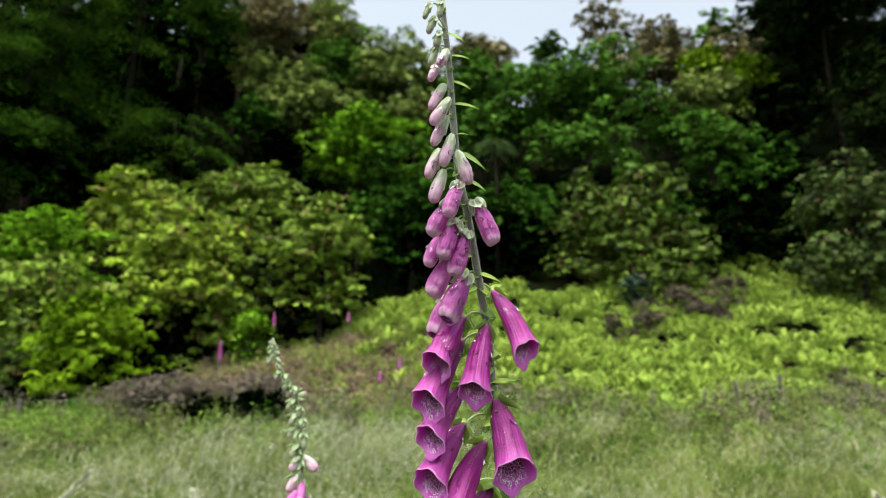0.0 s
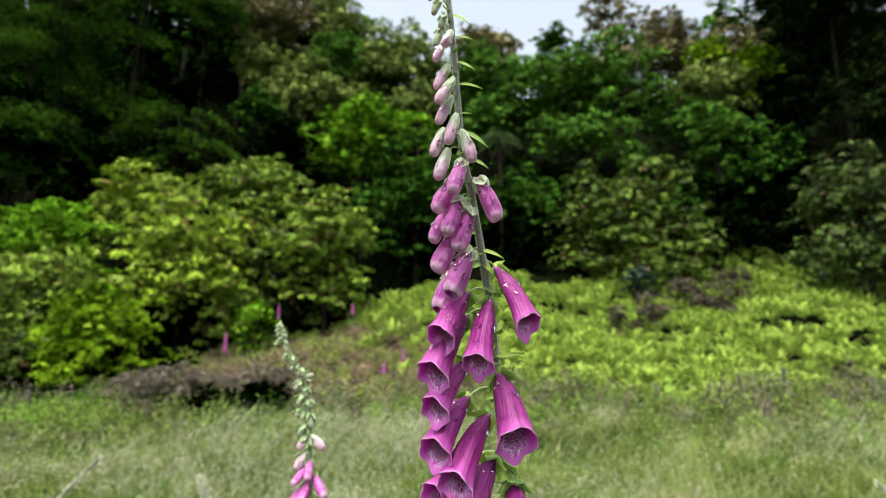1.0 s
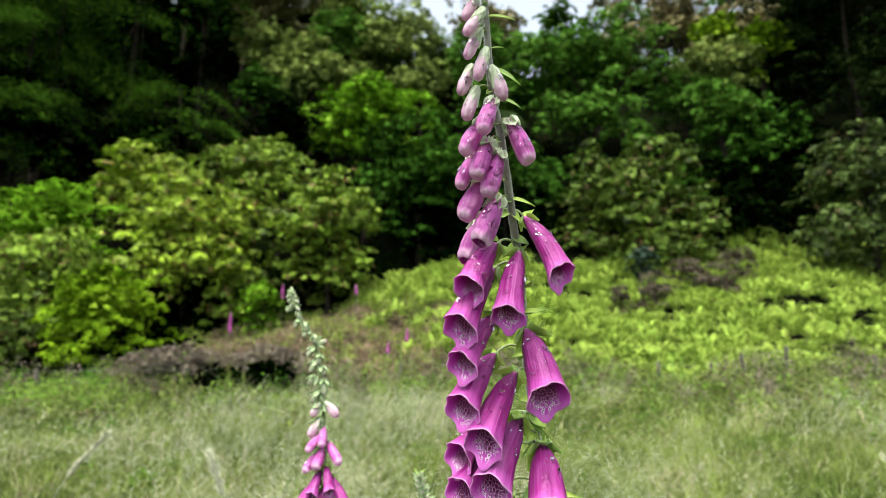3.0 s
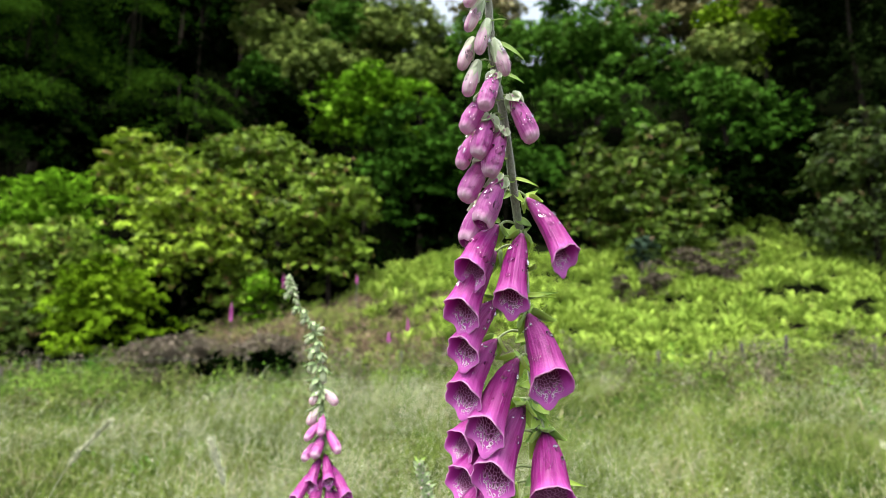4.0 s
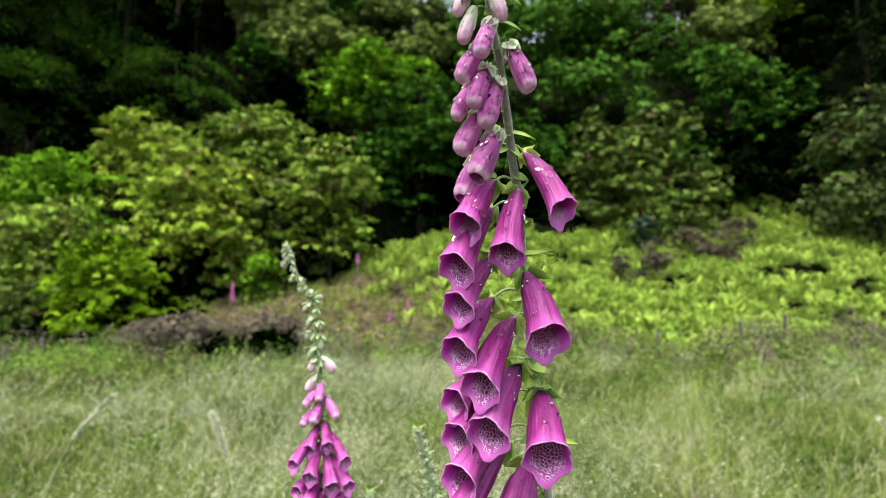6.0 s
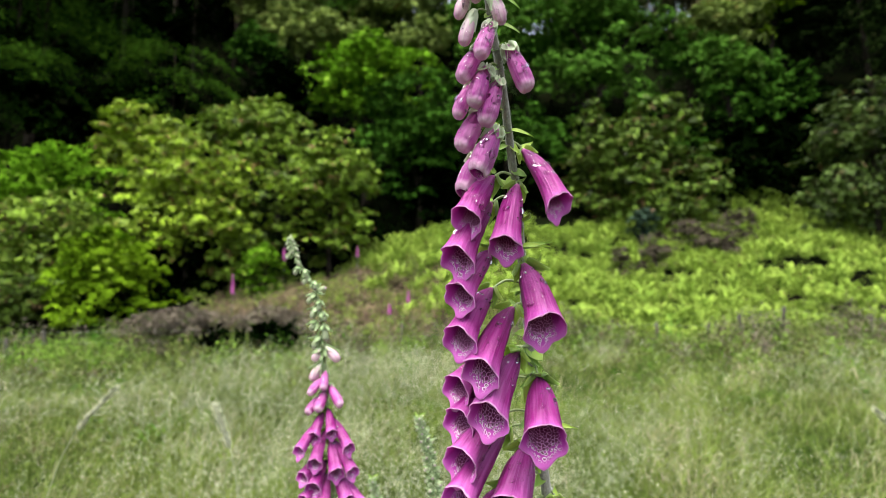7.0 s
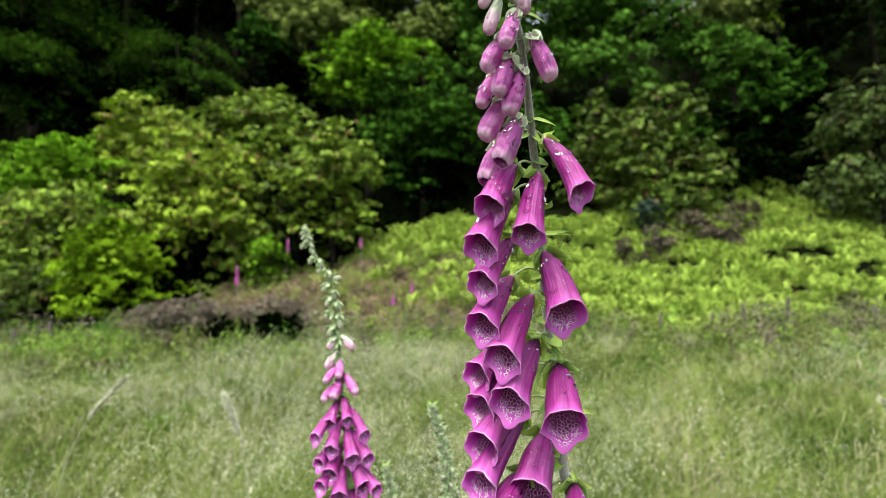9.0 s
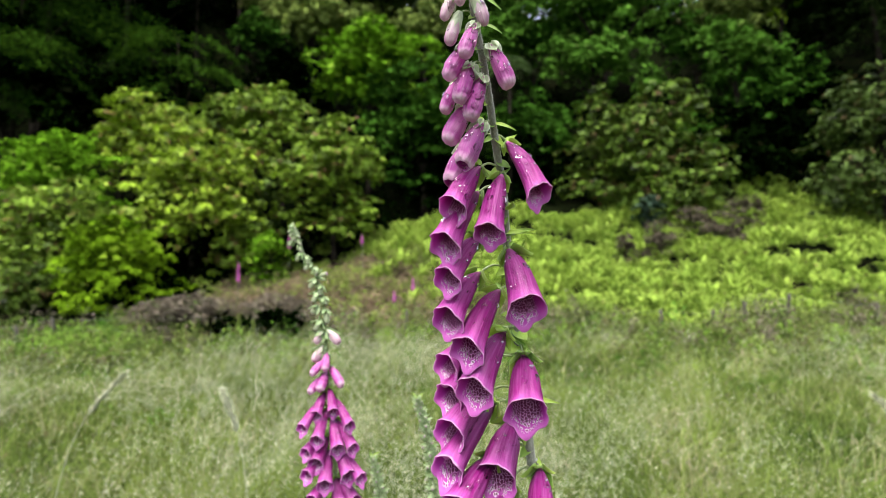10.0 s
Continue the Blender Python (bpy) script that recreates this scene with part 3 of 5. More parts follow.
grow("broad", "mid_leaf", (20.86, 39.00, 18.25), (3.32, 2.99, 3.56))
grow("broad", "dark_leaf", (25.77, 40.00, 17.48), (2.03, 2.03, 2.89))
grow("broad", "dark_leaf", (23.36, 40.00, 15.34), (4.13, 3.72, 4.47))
grow("broad", "darkened_conifer", (35.10, 43.00, 34.58), (7.58, 6.83, 16.01))
grow("broad", "darkened_conifer", (32.66, 47.00, 25.82), (2.99, 2.99, 8.02))
grow("broad", "darkened_conifer", (34.05, 37.00, 19.43), (4.04, 3.63, 5.54))
grow("shrub", "rhodo_shaded", (24.76, 31.00, 10.32), (3.79, 3.41, 3.96))
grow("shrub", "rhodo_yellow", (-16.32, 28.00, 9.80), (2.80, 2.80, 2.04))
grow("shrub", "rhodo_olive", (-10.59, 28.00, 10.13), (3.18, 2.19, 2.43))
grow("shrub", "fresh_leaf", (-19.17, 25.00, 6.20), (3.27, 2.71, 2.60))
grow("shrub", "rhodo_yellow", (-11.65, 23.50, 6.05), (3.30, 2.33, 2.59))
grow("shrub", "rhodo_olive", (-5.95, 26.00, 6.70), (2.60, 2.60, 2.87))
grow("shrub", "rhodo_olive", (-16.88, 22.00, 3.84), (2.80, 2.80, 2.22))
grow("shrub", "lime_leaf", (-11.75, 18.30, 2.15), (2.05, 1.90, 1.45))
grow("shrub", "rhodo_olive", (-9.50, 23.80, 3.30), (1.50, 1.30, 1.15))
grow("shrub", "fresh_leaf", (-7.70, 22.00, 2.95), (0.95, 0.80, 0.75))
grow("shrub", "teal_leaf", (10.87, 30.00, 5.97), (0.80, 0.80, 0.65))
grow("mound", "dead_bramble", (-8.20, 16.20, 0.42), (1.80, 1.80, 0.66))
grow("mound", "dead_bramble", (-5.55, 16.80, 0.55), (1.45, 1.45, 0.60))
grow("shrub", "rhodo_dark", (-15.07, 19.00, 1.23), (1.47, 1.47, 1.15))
grow("far", "dark_leaf", (-65.27, 59.70, 52.45), (4.98, 4.48, 6.64))
grow("far", "painted_shade_leaf", (-58.29, 60.60, 38.98), (4.72, 4.25, 6.18))
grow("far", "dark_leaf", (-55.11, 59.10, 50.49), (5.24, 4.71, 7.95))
grow("far", "painted_shade_leaf", (-52.14, 62.90, 40.62), (5.79, 5.21, 6.22))
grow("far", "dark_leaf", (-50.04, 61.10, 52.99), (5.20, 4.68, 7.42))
grow("far", "painted_shade_leaf", (-45.62, 61.60, 39.65), (5.71, 5.14, 6.24))
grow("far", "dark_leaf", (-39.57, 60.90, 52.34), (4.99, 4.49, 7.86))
grow("far", "painted_shade_leaf", (-37.61, 62.30, 39.14), (5.94, 5.34, 7.21))
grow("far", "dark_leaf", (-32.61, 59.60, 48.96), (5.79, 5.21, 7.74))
grow("far", "painted_shade_leaf", (-29.11, 62.50, 39.88), (4.79, 4.31, 6.65))
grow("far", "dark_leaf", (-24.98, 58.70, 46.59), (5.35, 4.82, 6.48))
grow("far", "painted_shade_leaf", (-19.28, 59.80, 34.99), (5.54, 4.99, 7.19))
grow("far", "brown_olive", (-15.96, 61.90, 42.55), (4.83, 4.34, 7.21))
grow("far", "painted_shade_leaf", (-11.55, 59.30, 30.39), (5.48, 4.94, 6.06))
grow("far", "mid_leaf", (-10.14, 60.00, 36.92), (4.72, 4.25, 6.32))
grow("far", "painted_shade_leaf", (-4.22, 61.20, 24.36), (5.80, 5.21, 5.78))
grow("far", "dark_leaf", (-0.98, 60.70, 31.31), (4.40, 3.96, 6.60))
grow("far", "painted_shade_leaf", (2.33, 61.00, 24.54), (5.07, 4.56, 5.74))
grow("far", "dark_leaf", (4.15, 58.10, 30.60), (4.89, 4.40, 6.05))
grow("far", "painted_shade_leaf", (8.96, 60.50, 23.02), (4.50, 4.05, 5.89))
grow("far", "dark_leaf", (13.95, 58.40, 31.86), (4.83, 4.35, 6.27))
grow("far", "painted_shade_leaf", (16.90, 62.80, 26.62), (5.92, 5.32, 6.76))
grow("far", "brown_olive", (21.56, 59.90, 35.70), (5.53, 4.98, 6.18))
grow("far", "painted_shade_leaf", (23.35, 61.50, 29.19), (4.77, 4.29, 6.12))
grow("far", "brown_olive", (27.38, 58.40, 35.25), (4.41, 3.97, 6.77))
grow("far", "painted_shade_leaf", (29.48, 60.30, 28.20), (5.04, 4.54, 6.50))
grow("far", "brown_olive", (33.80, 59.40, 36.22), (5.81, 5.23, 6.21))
grow("far", "painted_shade_leaf", (37.13, 60.70, 28.35), (5.15, 4.63, 5.76))
grow("far", "painted_shade_leaf", (45.49, 61.50, 45.65), (6.11, 5.50, 7.20))
grow("far", "painted_shade_leaf", (46.79, 62.80, 39.28), (5.58, 5.02, 7.43))
grow("far", "painted_shade_leaf", (51.69, 58.90, 50.49), (4.50, 4.05, 7.76))
grow("far", "painted_shade_leaf", (54.50, 60.20, 37.83), (5.06, 4.56, 7.01))
grow("far", "painted_shade_leaf", (58.50, 58.60, 50.79), (5.74, 5.17, 7.20))
grow("far", "painted_shade_leaf", (59.82, 59.00, 36.68), (5.68, 5.12, 7.27))
# filler masses that paint the dark gaps between the crowns
grow("broad", "painted_shade_leaf", (-21.24, 35.00, 13.58), (7.03, 3.15, 3.50))
grow("broad", "painted_shade_leaf", (-26.31, 30.00, 13.06), (2.87, 2.87, 4.31))
grow("broad", "painted_shade_leaf", (-12.20, 37.00, 15.16), (2.90, 2.90, 3.74))
grow("shrub", "painted_shade_leaf", (-1.38, 37.00, 10.87), (2.02, 2.02, 3.55))
grow("shrub", "painted_shade_leaf", (21.02, 39.00, 12.06), (2.78, 2.78, 3.11))
grow("broad", "painted_shade_leaf", (26.64, 41.00, 14.49), (3.18, 2.86, 5.24))
grow("shrub", "painted_shade_leaf", (5.82, 38.00, 9.96), (2.68, 2.68, 2.65))
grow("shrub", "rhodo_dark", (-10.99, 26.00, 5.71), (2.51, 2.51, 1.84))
grow("shrub", "painted_shade_leaf", (-6.32, 29.00, 5.59), (1.86, 1.86, 1.40))
# added as shade: hollow under the brambles, open bases of the bushes
grow("shrub", "painted_shade_leaf", (-6.55, 15.00, 0.02), (1.00, 0.90, 0.44))
grow("shrub", "painted_shade_leaf", (-4.99, 15.40, 0.18), (0.95, 0.95, 0.46))
grow("shrub", "painted_shade_leaf", (-11.80, 19.60, 1.10), (2.40, 1.50, 1.10))
grow("shrub", "painted_shade_leaf", (-11.60, 24.90, 3.20), (3.00, 1.50, 1.50))
grow("far", "painted_shade_leaf", (-61.43, 66.00, 44.31), (9.40, 8.46, 11.88))
grow("far", "painted_shade_leaf", (-47.38, 65.00, 43.66), (8.49, 7.64, 11.70))
grow("far", "painted_shade_leaf", (-35.57, 66.00, 44.31), (8.62, 7.76, 11.88))
grow("far", "painted_shade_leaf", (-22.70, 64.00, 37.56), (7.47, 6.72, 8.24))
grow("far", "painted_shade_leaf", (-37.83, 46.00, 24.43), (6.89, 6.20, 6.92))
grow("far", "painted_shade_leaf", (-27.83, 47.00, 24.94), (7.04, 6.33, 7.07))
grow("far", "painted_shade_leaf", (-13.25, 63.00, 30.65), (8.64, 6.30, 7.00))
grow("far", "painted_shade_leaf", (-0.29, 63.00, 29.87), (8.62, 5.57, 6.19))
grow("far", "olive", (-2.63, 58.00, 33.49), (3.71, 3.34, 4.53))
grow("shrub", "painted_shade_leaf", (19.27, 38.20, 10.33), (2.18, 2.18, 1.84))
grow("shrub", "painted_shade_leaf", (24.12, 39.20, 11.16), (2.68, 2.68, 1.61))
grow("shrub", "painted_shade_leaf", (14.64, 36.00, 8.80), (1.95, 1.95, 1.59))
grow("mound", "heath", (8.05, 25.40, 3.25), (0.60, 0.60, 0.75))
grow("mound", "heath", (9.95, 26.10, 3.70), (0.85, 0.75, 1.15))
grow("mound", "heath", (12.75, 28.60, 4.95), (1.10, 0.90, 0.90))
grow("mound", "heath", (13.75, 27.60, 4.30), (1.50, 1.10, 1.05))
grow("mound", "heath", (16.30, 30.10, 5.90), (1.15, 0.90, 0.80))
grow("broad", "olive", (-2.82, 50.00, 26.38), (3.17, 2.85, 3.19))
grow("broad", "dark_leaf", (19.90, 43.00, 20.79), (3.68, 3.09, 3.43))
grow("broad", "dark_leaf", (6.89, 46.00, 22.72), (2.63, 2.63, 3.41))
grow("far", "olive", (-6.76, 62.00, 34.45), (3.59, 3.23, 4.33))
grow("broad", "olive", (-7.83, 54.00, 32.59), (3.79, 3.41, 3.84))
grow("far", "brown_olive", (4.62, 62.00, 38.44), (5.64, 4.73, 5.25))
grow("far", "mid_leaf", (8.15, 58.00, 32.93), (3.71, 3.34, 4.33))
grow("shrub", "painted_shade_leaf", (25.29, 40.50, 13.40), (3.57, 2.93, 3.26))
grow("shrub", "dark_leaf", (19.58, 41.00, 12.14), (3.14, 2.51, 2.79))
grow("shrub", "painted_shade_leaf", (29.53, 41.00, 12.61), (1.80, 1.80, 2.33))
grow("broad", "olive", (-19.00, 50.00, 30.91), (3.52, 3.17, 3.90))
grow("broad", "olive", (-14.30, 48.00, 27.41), (4.04, 3.17, 3.52))
grow("broad", "dark_leaf", (-15.71, 41.00, 21.14), (2.35, 2.35, 2.29))
grow("far", "painted_shade_leaf", (39.72, 56.00, 31.59), (6.83, 6.14, 8.56))



def tree_fern(x, y, top, reach):
    """A tree fern in the wood: a slim trunk under a crown of arching fronds."""
    z = float(ground_z(x, y))
    plant = new("tree_fern")
    plant.location = (x, y, z)
    tagged(plant, "grey-green tree fern with arching fronds among dark trees", "tree fern")
    v, f = tube([(x, y, z - 0.1), (x + 0.1, y, (z + top) / 2), (x, y, top)], [0.16, 0.11, 0.09], 9)
    solid("trunk", v, f, BARK, plant)
    for i in range(15):
        a = i * 2.4
        way, side = np.array([math.cos(a), math.sin(a), 0]), np.array([-math.sin(a), math.cos(a), 0])
        t = np.repeat(np.linspace(0.08, 1.0, 26), 2)
        s = np.where(np.arange(52) % 2 == 0, 1, -1)[:, None]
        rise = 0.55 + 0.2 * math.sin(i * 1.9)
        spine = np.array([x, y, top]) + way * (reach * t)[:, None] + np.array([0, 0, 1]) * (reach * (rise * t - 1.05 * t * t))[:, None]
        long = (reach * 0.30 * np.sin(np.pi * (0.12 + 0.86 * t)))[:, None]
        tip = spine + side * s * long + way * long * 0.45 - np.array([0, 0, 0.35]) * long
        half = way * reach * 0.022
        quads("frond", np.stack([spine - half, (spine + tip) / 2 - half, tip, (spine + tip) / 2 + half * 1.2], 1), LEAVES["tree_fern"], plant)


tree_fern(3.75, 36.0, 17.3, 1.7)

# ---- bracken bank ----
def bracken():
    # cushions of fronds about a metre across, each arching out from its middle
    cx = rng.uniform(-8, 36, 2700)
    cy = edge_y(cx) + 0.5 + rng.uniform(0, 1, 2700) ** 0.9 * (16.6 + 6.0 * np.exp(-((cx - 18.8) / 3.2) ** 2))
    keep = (cx > 1.4 - 0.76 * (cy - 18) + rng.normal(0, 1.3, len(cx))) & (cx < cy * 0.95 + 2)
    cx, cy = cx[keep], cy[keep]
    each = 17
    n = len(cx) * each
    big = np.repeat(rng.uniform(0.6, 1.2, len(cx)) ** 1.1, each)
    ang = rng.uniform(0, 2 * np.pi, n)
    way = np.stack([np.cos(ang), np.sin(ang), np.zeros(n)], -1)
    side = np.stack([-np.sin(ang), np.cos(ang), np.zeros(n)], -1)
    off = rng.uniform(0, 1, n) ** 0.5 * 0.34 * big
    x = np.repeat(cx, each) + way[:, 0] * off
    y = np.repeat(cy, each) + way[:, 1] * off
    tall = 0.78 * big * rng.uniform(0.8, 1.1, n) * (1.1 - 0.9 * off / (0.34 * big) * 0.5)
    foot = np.stack([x, y, ground_z(x, y)], -1)
    up = np.array([0, 0, 1.0])
    spine = lambda t: foot + up * (tall * np.sin(t * 2.0))[:, None] + way * (0.75 * tall * t * t)[:, None]
    out = []
    steps = 6
    for k in range(steps):           # pairs of leaflets along an arching stalk
        t0, t1 = 0.25 + 0.75 * k / steps, 0.25 + 0.75 * (k + 1) / steps
        a, b = spine(t0), spine(t1)
        span = (0.24 * tall * (1.05 - t0))[:, None]
        for s in (-1, 1):
            tip = (a + b) / 2 + side * s * span * 1.05 + way * span * 0.35 - up * span * 0.25
            out.append(np.stack([a, a * 0.45 + tip * 0.55 - way * span * 0.12, tip, b], 1))
    quads("bracken", np.concatenate(out), LEAVES["bracken"])
    tagged(bpy.data.objects["bracken"], "bright yellow-green bracken fronds covering the sloping bank", "bracken", kind="stuff")


bracken()


def hollow(x, y):
    """Free of weeds: the hollow in front of the brambles, and the bracken's highest tongue."""
    return (np.hypot((x + 5.9) / 2.3, (y - 13.4) / 2.0) < 1) | (np.hypot((x - 18.8) / 4.2, (y - 35.4) / 2.0) < 1)


def tangle(name, palette, count, x0, x1, y0, y1, size, tall, label, category, leaf=0.11):
    """Low rough growth: many small leafy tufts standing on the ground."""
    x, y = rng.uniform(x0, x1, count), rng.uniform(y0, y1, count)
    y = np.where(y < 14, edge_y(x) + y, y)          # small values run along the fence
    pts, outs = [], []
    open_ground = ~hollow(x, y)
    for px, py in zip(x[open_ground], y[open_ground]):
        q = size * rng.uniform(0.5, 1.3)
        n = int(150 * rng.uniform(0.6, 1.2))
        v = unit(rng.normal(0, 1, (n, 3)))
        v[:, 2] = np.abs(v[:, 2])
        pts.append(np.array([px, py, float(ground_z(px, py))]) + v * rng.uniform(0.5, 1.05, (n, 1)) * [q, q, q * tall])
        outs.append(v)
    ob = quads(name, leaf_quads(np.concatenate(pts), np.concatenate(outs), leaf, -0.3, 0.35), LEAVES[palette])
    tagged(ob, label, category, kind="stuff")


tangle("dead_bracken", "dead_fern", 640, -10, 2.5, 16.2, 25, 0.45, 1.2, "rusty brown dead bracken and stalks on the bank", "bracken")
tangle("heath_tufts", "heath", 60, -9, 3, 16.8, 25, 0.62, 1.0, "dark brown heathy tufts among the dead bracken", "weeds")
tangle("rough_herbs", "bracken", 300, -11, 1.5, 16.2, 27, 0.40, 1.3, "fresh green herbs pushing through dead bracken", "weeds")
tangle("dock_and_nettle", "weed", 380, -15, 24, -3.4, 2.6, 0.42, 1.9, "dull green nettles and docks along the fence", "weeds", 0.075)
tangle("withered_weeds", "dead_bramble", 200, -15, 24, -1.6, 2.2, 0.40, 2.0, "withered brown weeds along the fence", "weeds")
tangle("lush_weeds", "weed", 150, -14, 24, -3.6, 1.6, 0.40, 1.9, "lush green weeds in the grass by the fence", "weeds", 0.075)
tangle("nettle_bed", "mid_leaf", 90, -15, 24, -2.6, 2.0, 0.42, 2.0, "beds of darker green nettles along the fence", "weeds")
# dark leaf colour here paints the shade of the bramble hollow
tangle("dark_hollow", "dark_leaf", 90, -15, -4.5, -2.6, 1.2, 0.45, 1.5, "weeds under the brambles, the hollow's shade in their dark leaves", "weeds")
tangle("rank_growth", "weed", 130, -16, -5, -5.0, -0.3, 0.40, 1.8, "rank olive-green growth at the corner of the meadow", "weeds", 0.075)
tangle("fence_weeds", "weed", 210, 2, 22, -3.2, 0.9, 0.38, 1.6, "dark green weeds where bracken meets the meadow", "weeds")
tangle("fence_litter", "dead_bramble", 120, 2, 22, -2.8, 0.8, 0.38, 1.6, "brown dead stalks where bracken meets the meadow", "weeds")
tangle("tall_weeds", "weed", 75, -15, 24, -2.4, 1.0, 0.36, 3.3, "tall rank weeds and seeding grass by the fence", "weeds", 0.075)
tangle("tall_dead_stems", "dead_bramble", 70, -15, 24, -1.4, 1.6, 0.34, 3.2, "standing brown stems of last year's weeds", "weeds")
tangle("rough_pasture", "weed", 420, -14, 20, -6.2, -0.6, 0.34, 1.3, "rough olive-green pasture herbs before the fence", "weeds", 0.095)
tangle("pasture_nettles", "nettle", 190, -14, 20, -5.6, -0.4, 0.38, 1.5, "fresh green nettle clumps in the rough pasture", "weeds", 0.10)
tangle("sorrel_stems", "dead_bramble", 90, -12, 20, -5.6, -0.6, 0.26, 2.4, "rusty brown sorrel and dead stems in the pasture", "weeds", 0.06)
tangle("corner_weeds", "nettle", 110, -14, -7, -5.0, -0.6, 0.42, 1.5, "fresh green nettles in the corner of the meadow", "weeds", 0.10)
tangle("meadow_herbs", "weed", 190, -8, 9, -11.5, -5.0, 0.22, 1.3, "small olive-green herbs scattered through the meadow", "weeds", 0.045)
tangle("meadow_docks", "mid_leaf", 90, -8, 9, -11.0, -5.0, 0.20, 1.2, "darker green dock tufts scattered through the meadow", "weeds", 0.05)
# near-black fill so that gaps below the trees look shaded
tangle("undergrowth", "painted_shade_leaf", 300, -52, 62, 44, 72, 3.5, 0.9, "dark scrub on the steep hill, gap shade painted into its leaves", "undergrowth", 0.60)
tangle("undergrowth", "painted_shade_leaf", 420, -34, 40, 34.5, 47, 1.5, 1.3, "woodland undergrowth below the trees, shade painted into its leaves", "undergrowth", 0.34)
tangle("undergrowth", "painted_shade_leaf", 150, -30, -8, 25, 34, 1.1, 1.2, "woodland undergrowth below the trees, shade painted into its leaves", "undergrowth", 0.26)


# ---- meadow ----
def strips(foot, way, tall, wide, bend, rows=3):
    """Blades of grass: tapering bent strips as quads."""
    n = len(foot)
    side = np.stack([-way[:, 1], way[:, 0], np.zeros(n)], -1)
    out = []
    for k in range(rows):
        ends = []
        for t in (k / rows, (k + 1) / rows):
            p = foot + np.array([0, 0, 1.0]) * (tall * (t - 0.28 * bend * t * t))[:, None] + way * (tall * bend * 0.8 * t * t)[:, None]
            w = (wide * (1.0 - 0.93 * t ** 1.5))[:, None] * side / 2
            ends.append((p - w, p + w))
        out.append(np.stack([ends[0][0], ends[0][1], ends[1][1], ends[1][0]], 1))
    return np.concatenate(out)


def scatter(count, y0, y1, spread):
    y = np.sqrt(rng.uniform(y0 * y0, y1 * y1, count))
    x = rng.uniform(-1, 1, count) * (y * spread + 0.6)
    return x, y


def meadow():
    blades, heads = [], []
    for count, y0, y1, wide, tall0, tall1 in ((19000, 0.75, 3.0, 0.0036, 0.30, 0.62), (24000, 3.0, 7.0, 0.007, 0.30, 0.62), (26000, 7.0, 17.5, 0.018, 0.24, 0.66)):
        cx, cy = scatter(count // 16, y0, y1, 1.05)
        which = rng.integers(0, len(cx), count)
        x, y = cx[which] + rng.normal(0, 0.035 * (1 + y0), count), cy[which] + rng.normal(0, 0.035 * (1 + y0), count)
        turned = rng.normal(0.3, 1.5, len(cx))[which]
        keep = (y < edge_y(x) + 1.0 - 4.5 * rng.random(count) ** 1.5) & (y > 0.72) & ~hollow(x, y)
        x, y, turned = x[keep], y[keep], turned[keep]
        n = len(x)
        lush = 0.74 + 0.16 * np.sin(x * 1.3 + 2 * np.sin(y * 0.6)) * np.sin(y * 1.1 + 1) + 0.28 * np.sin(x * 4.1 + 2 * np.sin(y * 2.3)) * np.sin(y * 3.7 + 2 * np.sin(x * 1.9))
        lush = lush * (1 - 0.5 * np.exp(-((x + 5.6) / 2.6) ** 2 - ((y - 11.0) / 3.0) ** 2))
        ang = turned + rng.normal(0, 1.0, n)
        way = np.stack([np.cos(ang), np.sin(ang), np.zeros(n)], -1)
        foot = np.stack([x, y, ground_z(x, y) - 0.01], -1)
        blades.append(strips(foot, way, rng.uniform(tall0, tall1, n) * lush, wide * rng.uniform(0.6, 1.4, n), rng.uniform(0.6, 2.1, n)))
    count = 22000                      # round and behind the standpoint
    x, y = rng.uniform(-8, 8, count), rng.uniform(-7, 4, count)
    keep = ((np.abs(x) > np.maximum(y, 0) * 1.05 + 0.35) | (y < -0.4)) & (np.hypot(x, y) > 0.5)
    x, y = x[keep], y[keep]
    ang = rng.uniform(0, 6.28, len(x))
    way = np.stack([np.cos(ang), np.sin(ang), np.zeros(len(x))], -1)
    blades.append(strips(np.stack([x, y, ground_z(x, y) - 0.01], -1), way, rng.uniform(0.35, 0.65, len(x)), 0.013 * rng.uniform(0.6, 1.4, len(x)), rng.uniform(0.2, 1.1, len(x))))
    for count, y0, y1, big in ((7500, 0.9, 3.5, 0.7), (15000, 3.5, 8.0, 1.0), (14000, 8.0, 16.0, 1.6)):
        cx, cy = scatter(count // 34, y0, y1, 1.05)
        which = rng.integers(0, len(cx), count)
        x, y = cx[which] + rng.normal(0, 0.07 * (1 + 0.35 * y0), count), cy[which] + rng.normal(0, 0.07 * (1 + 0.35 * y0), count)
        turned = rng.normal(0.3, 1.3, len(cx))[which]
        patch = 1.2 * np.sin(x * 0.9 + 1.5 * np.sin(y * 0.5)) * np.sin(y * 0.65 + 0.6) + 0.6 * np.sin(x * 2.7 + 2 * np.sin(y * 1.1)) * np.sin(y * 2.1) + rng.normal(0, 0.3, count)
        keep = (patch > -0.05) & (np.hypot((x + 5.6) / 3, (y - 11.5) / 3.5) > 1) & ((x > -0.42 * y) | (y < 5) | (rng.random(count) < 0.35)) & ((x < 0.3 * y) | (rng.random(count) < 0.35)) & (y < edge_y(x) - 0.8 - 2.0 * rng.random(count)) & (y > 0.85) & (rng.random(count) > 0.85 * step(7.5, 10.5, y + 0.8 * np.sin(x * 1.7)))
        x, y, turned = x[keep], y[keep], turned[keep]
        n = len(x)
        ang = turned + rng.normal(0, 0.35, n)
        way = np.stack([np.cos(ang), np.sin(ang), np.zeros(n)], -1)
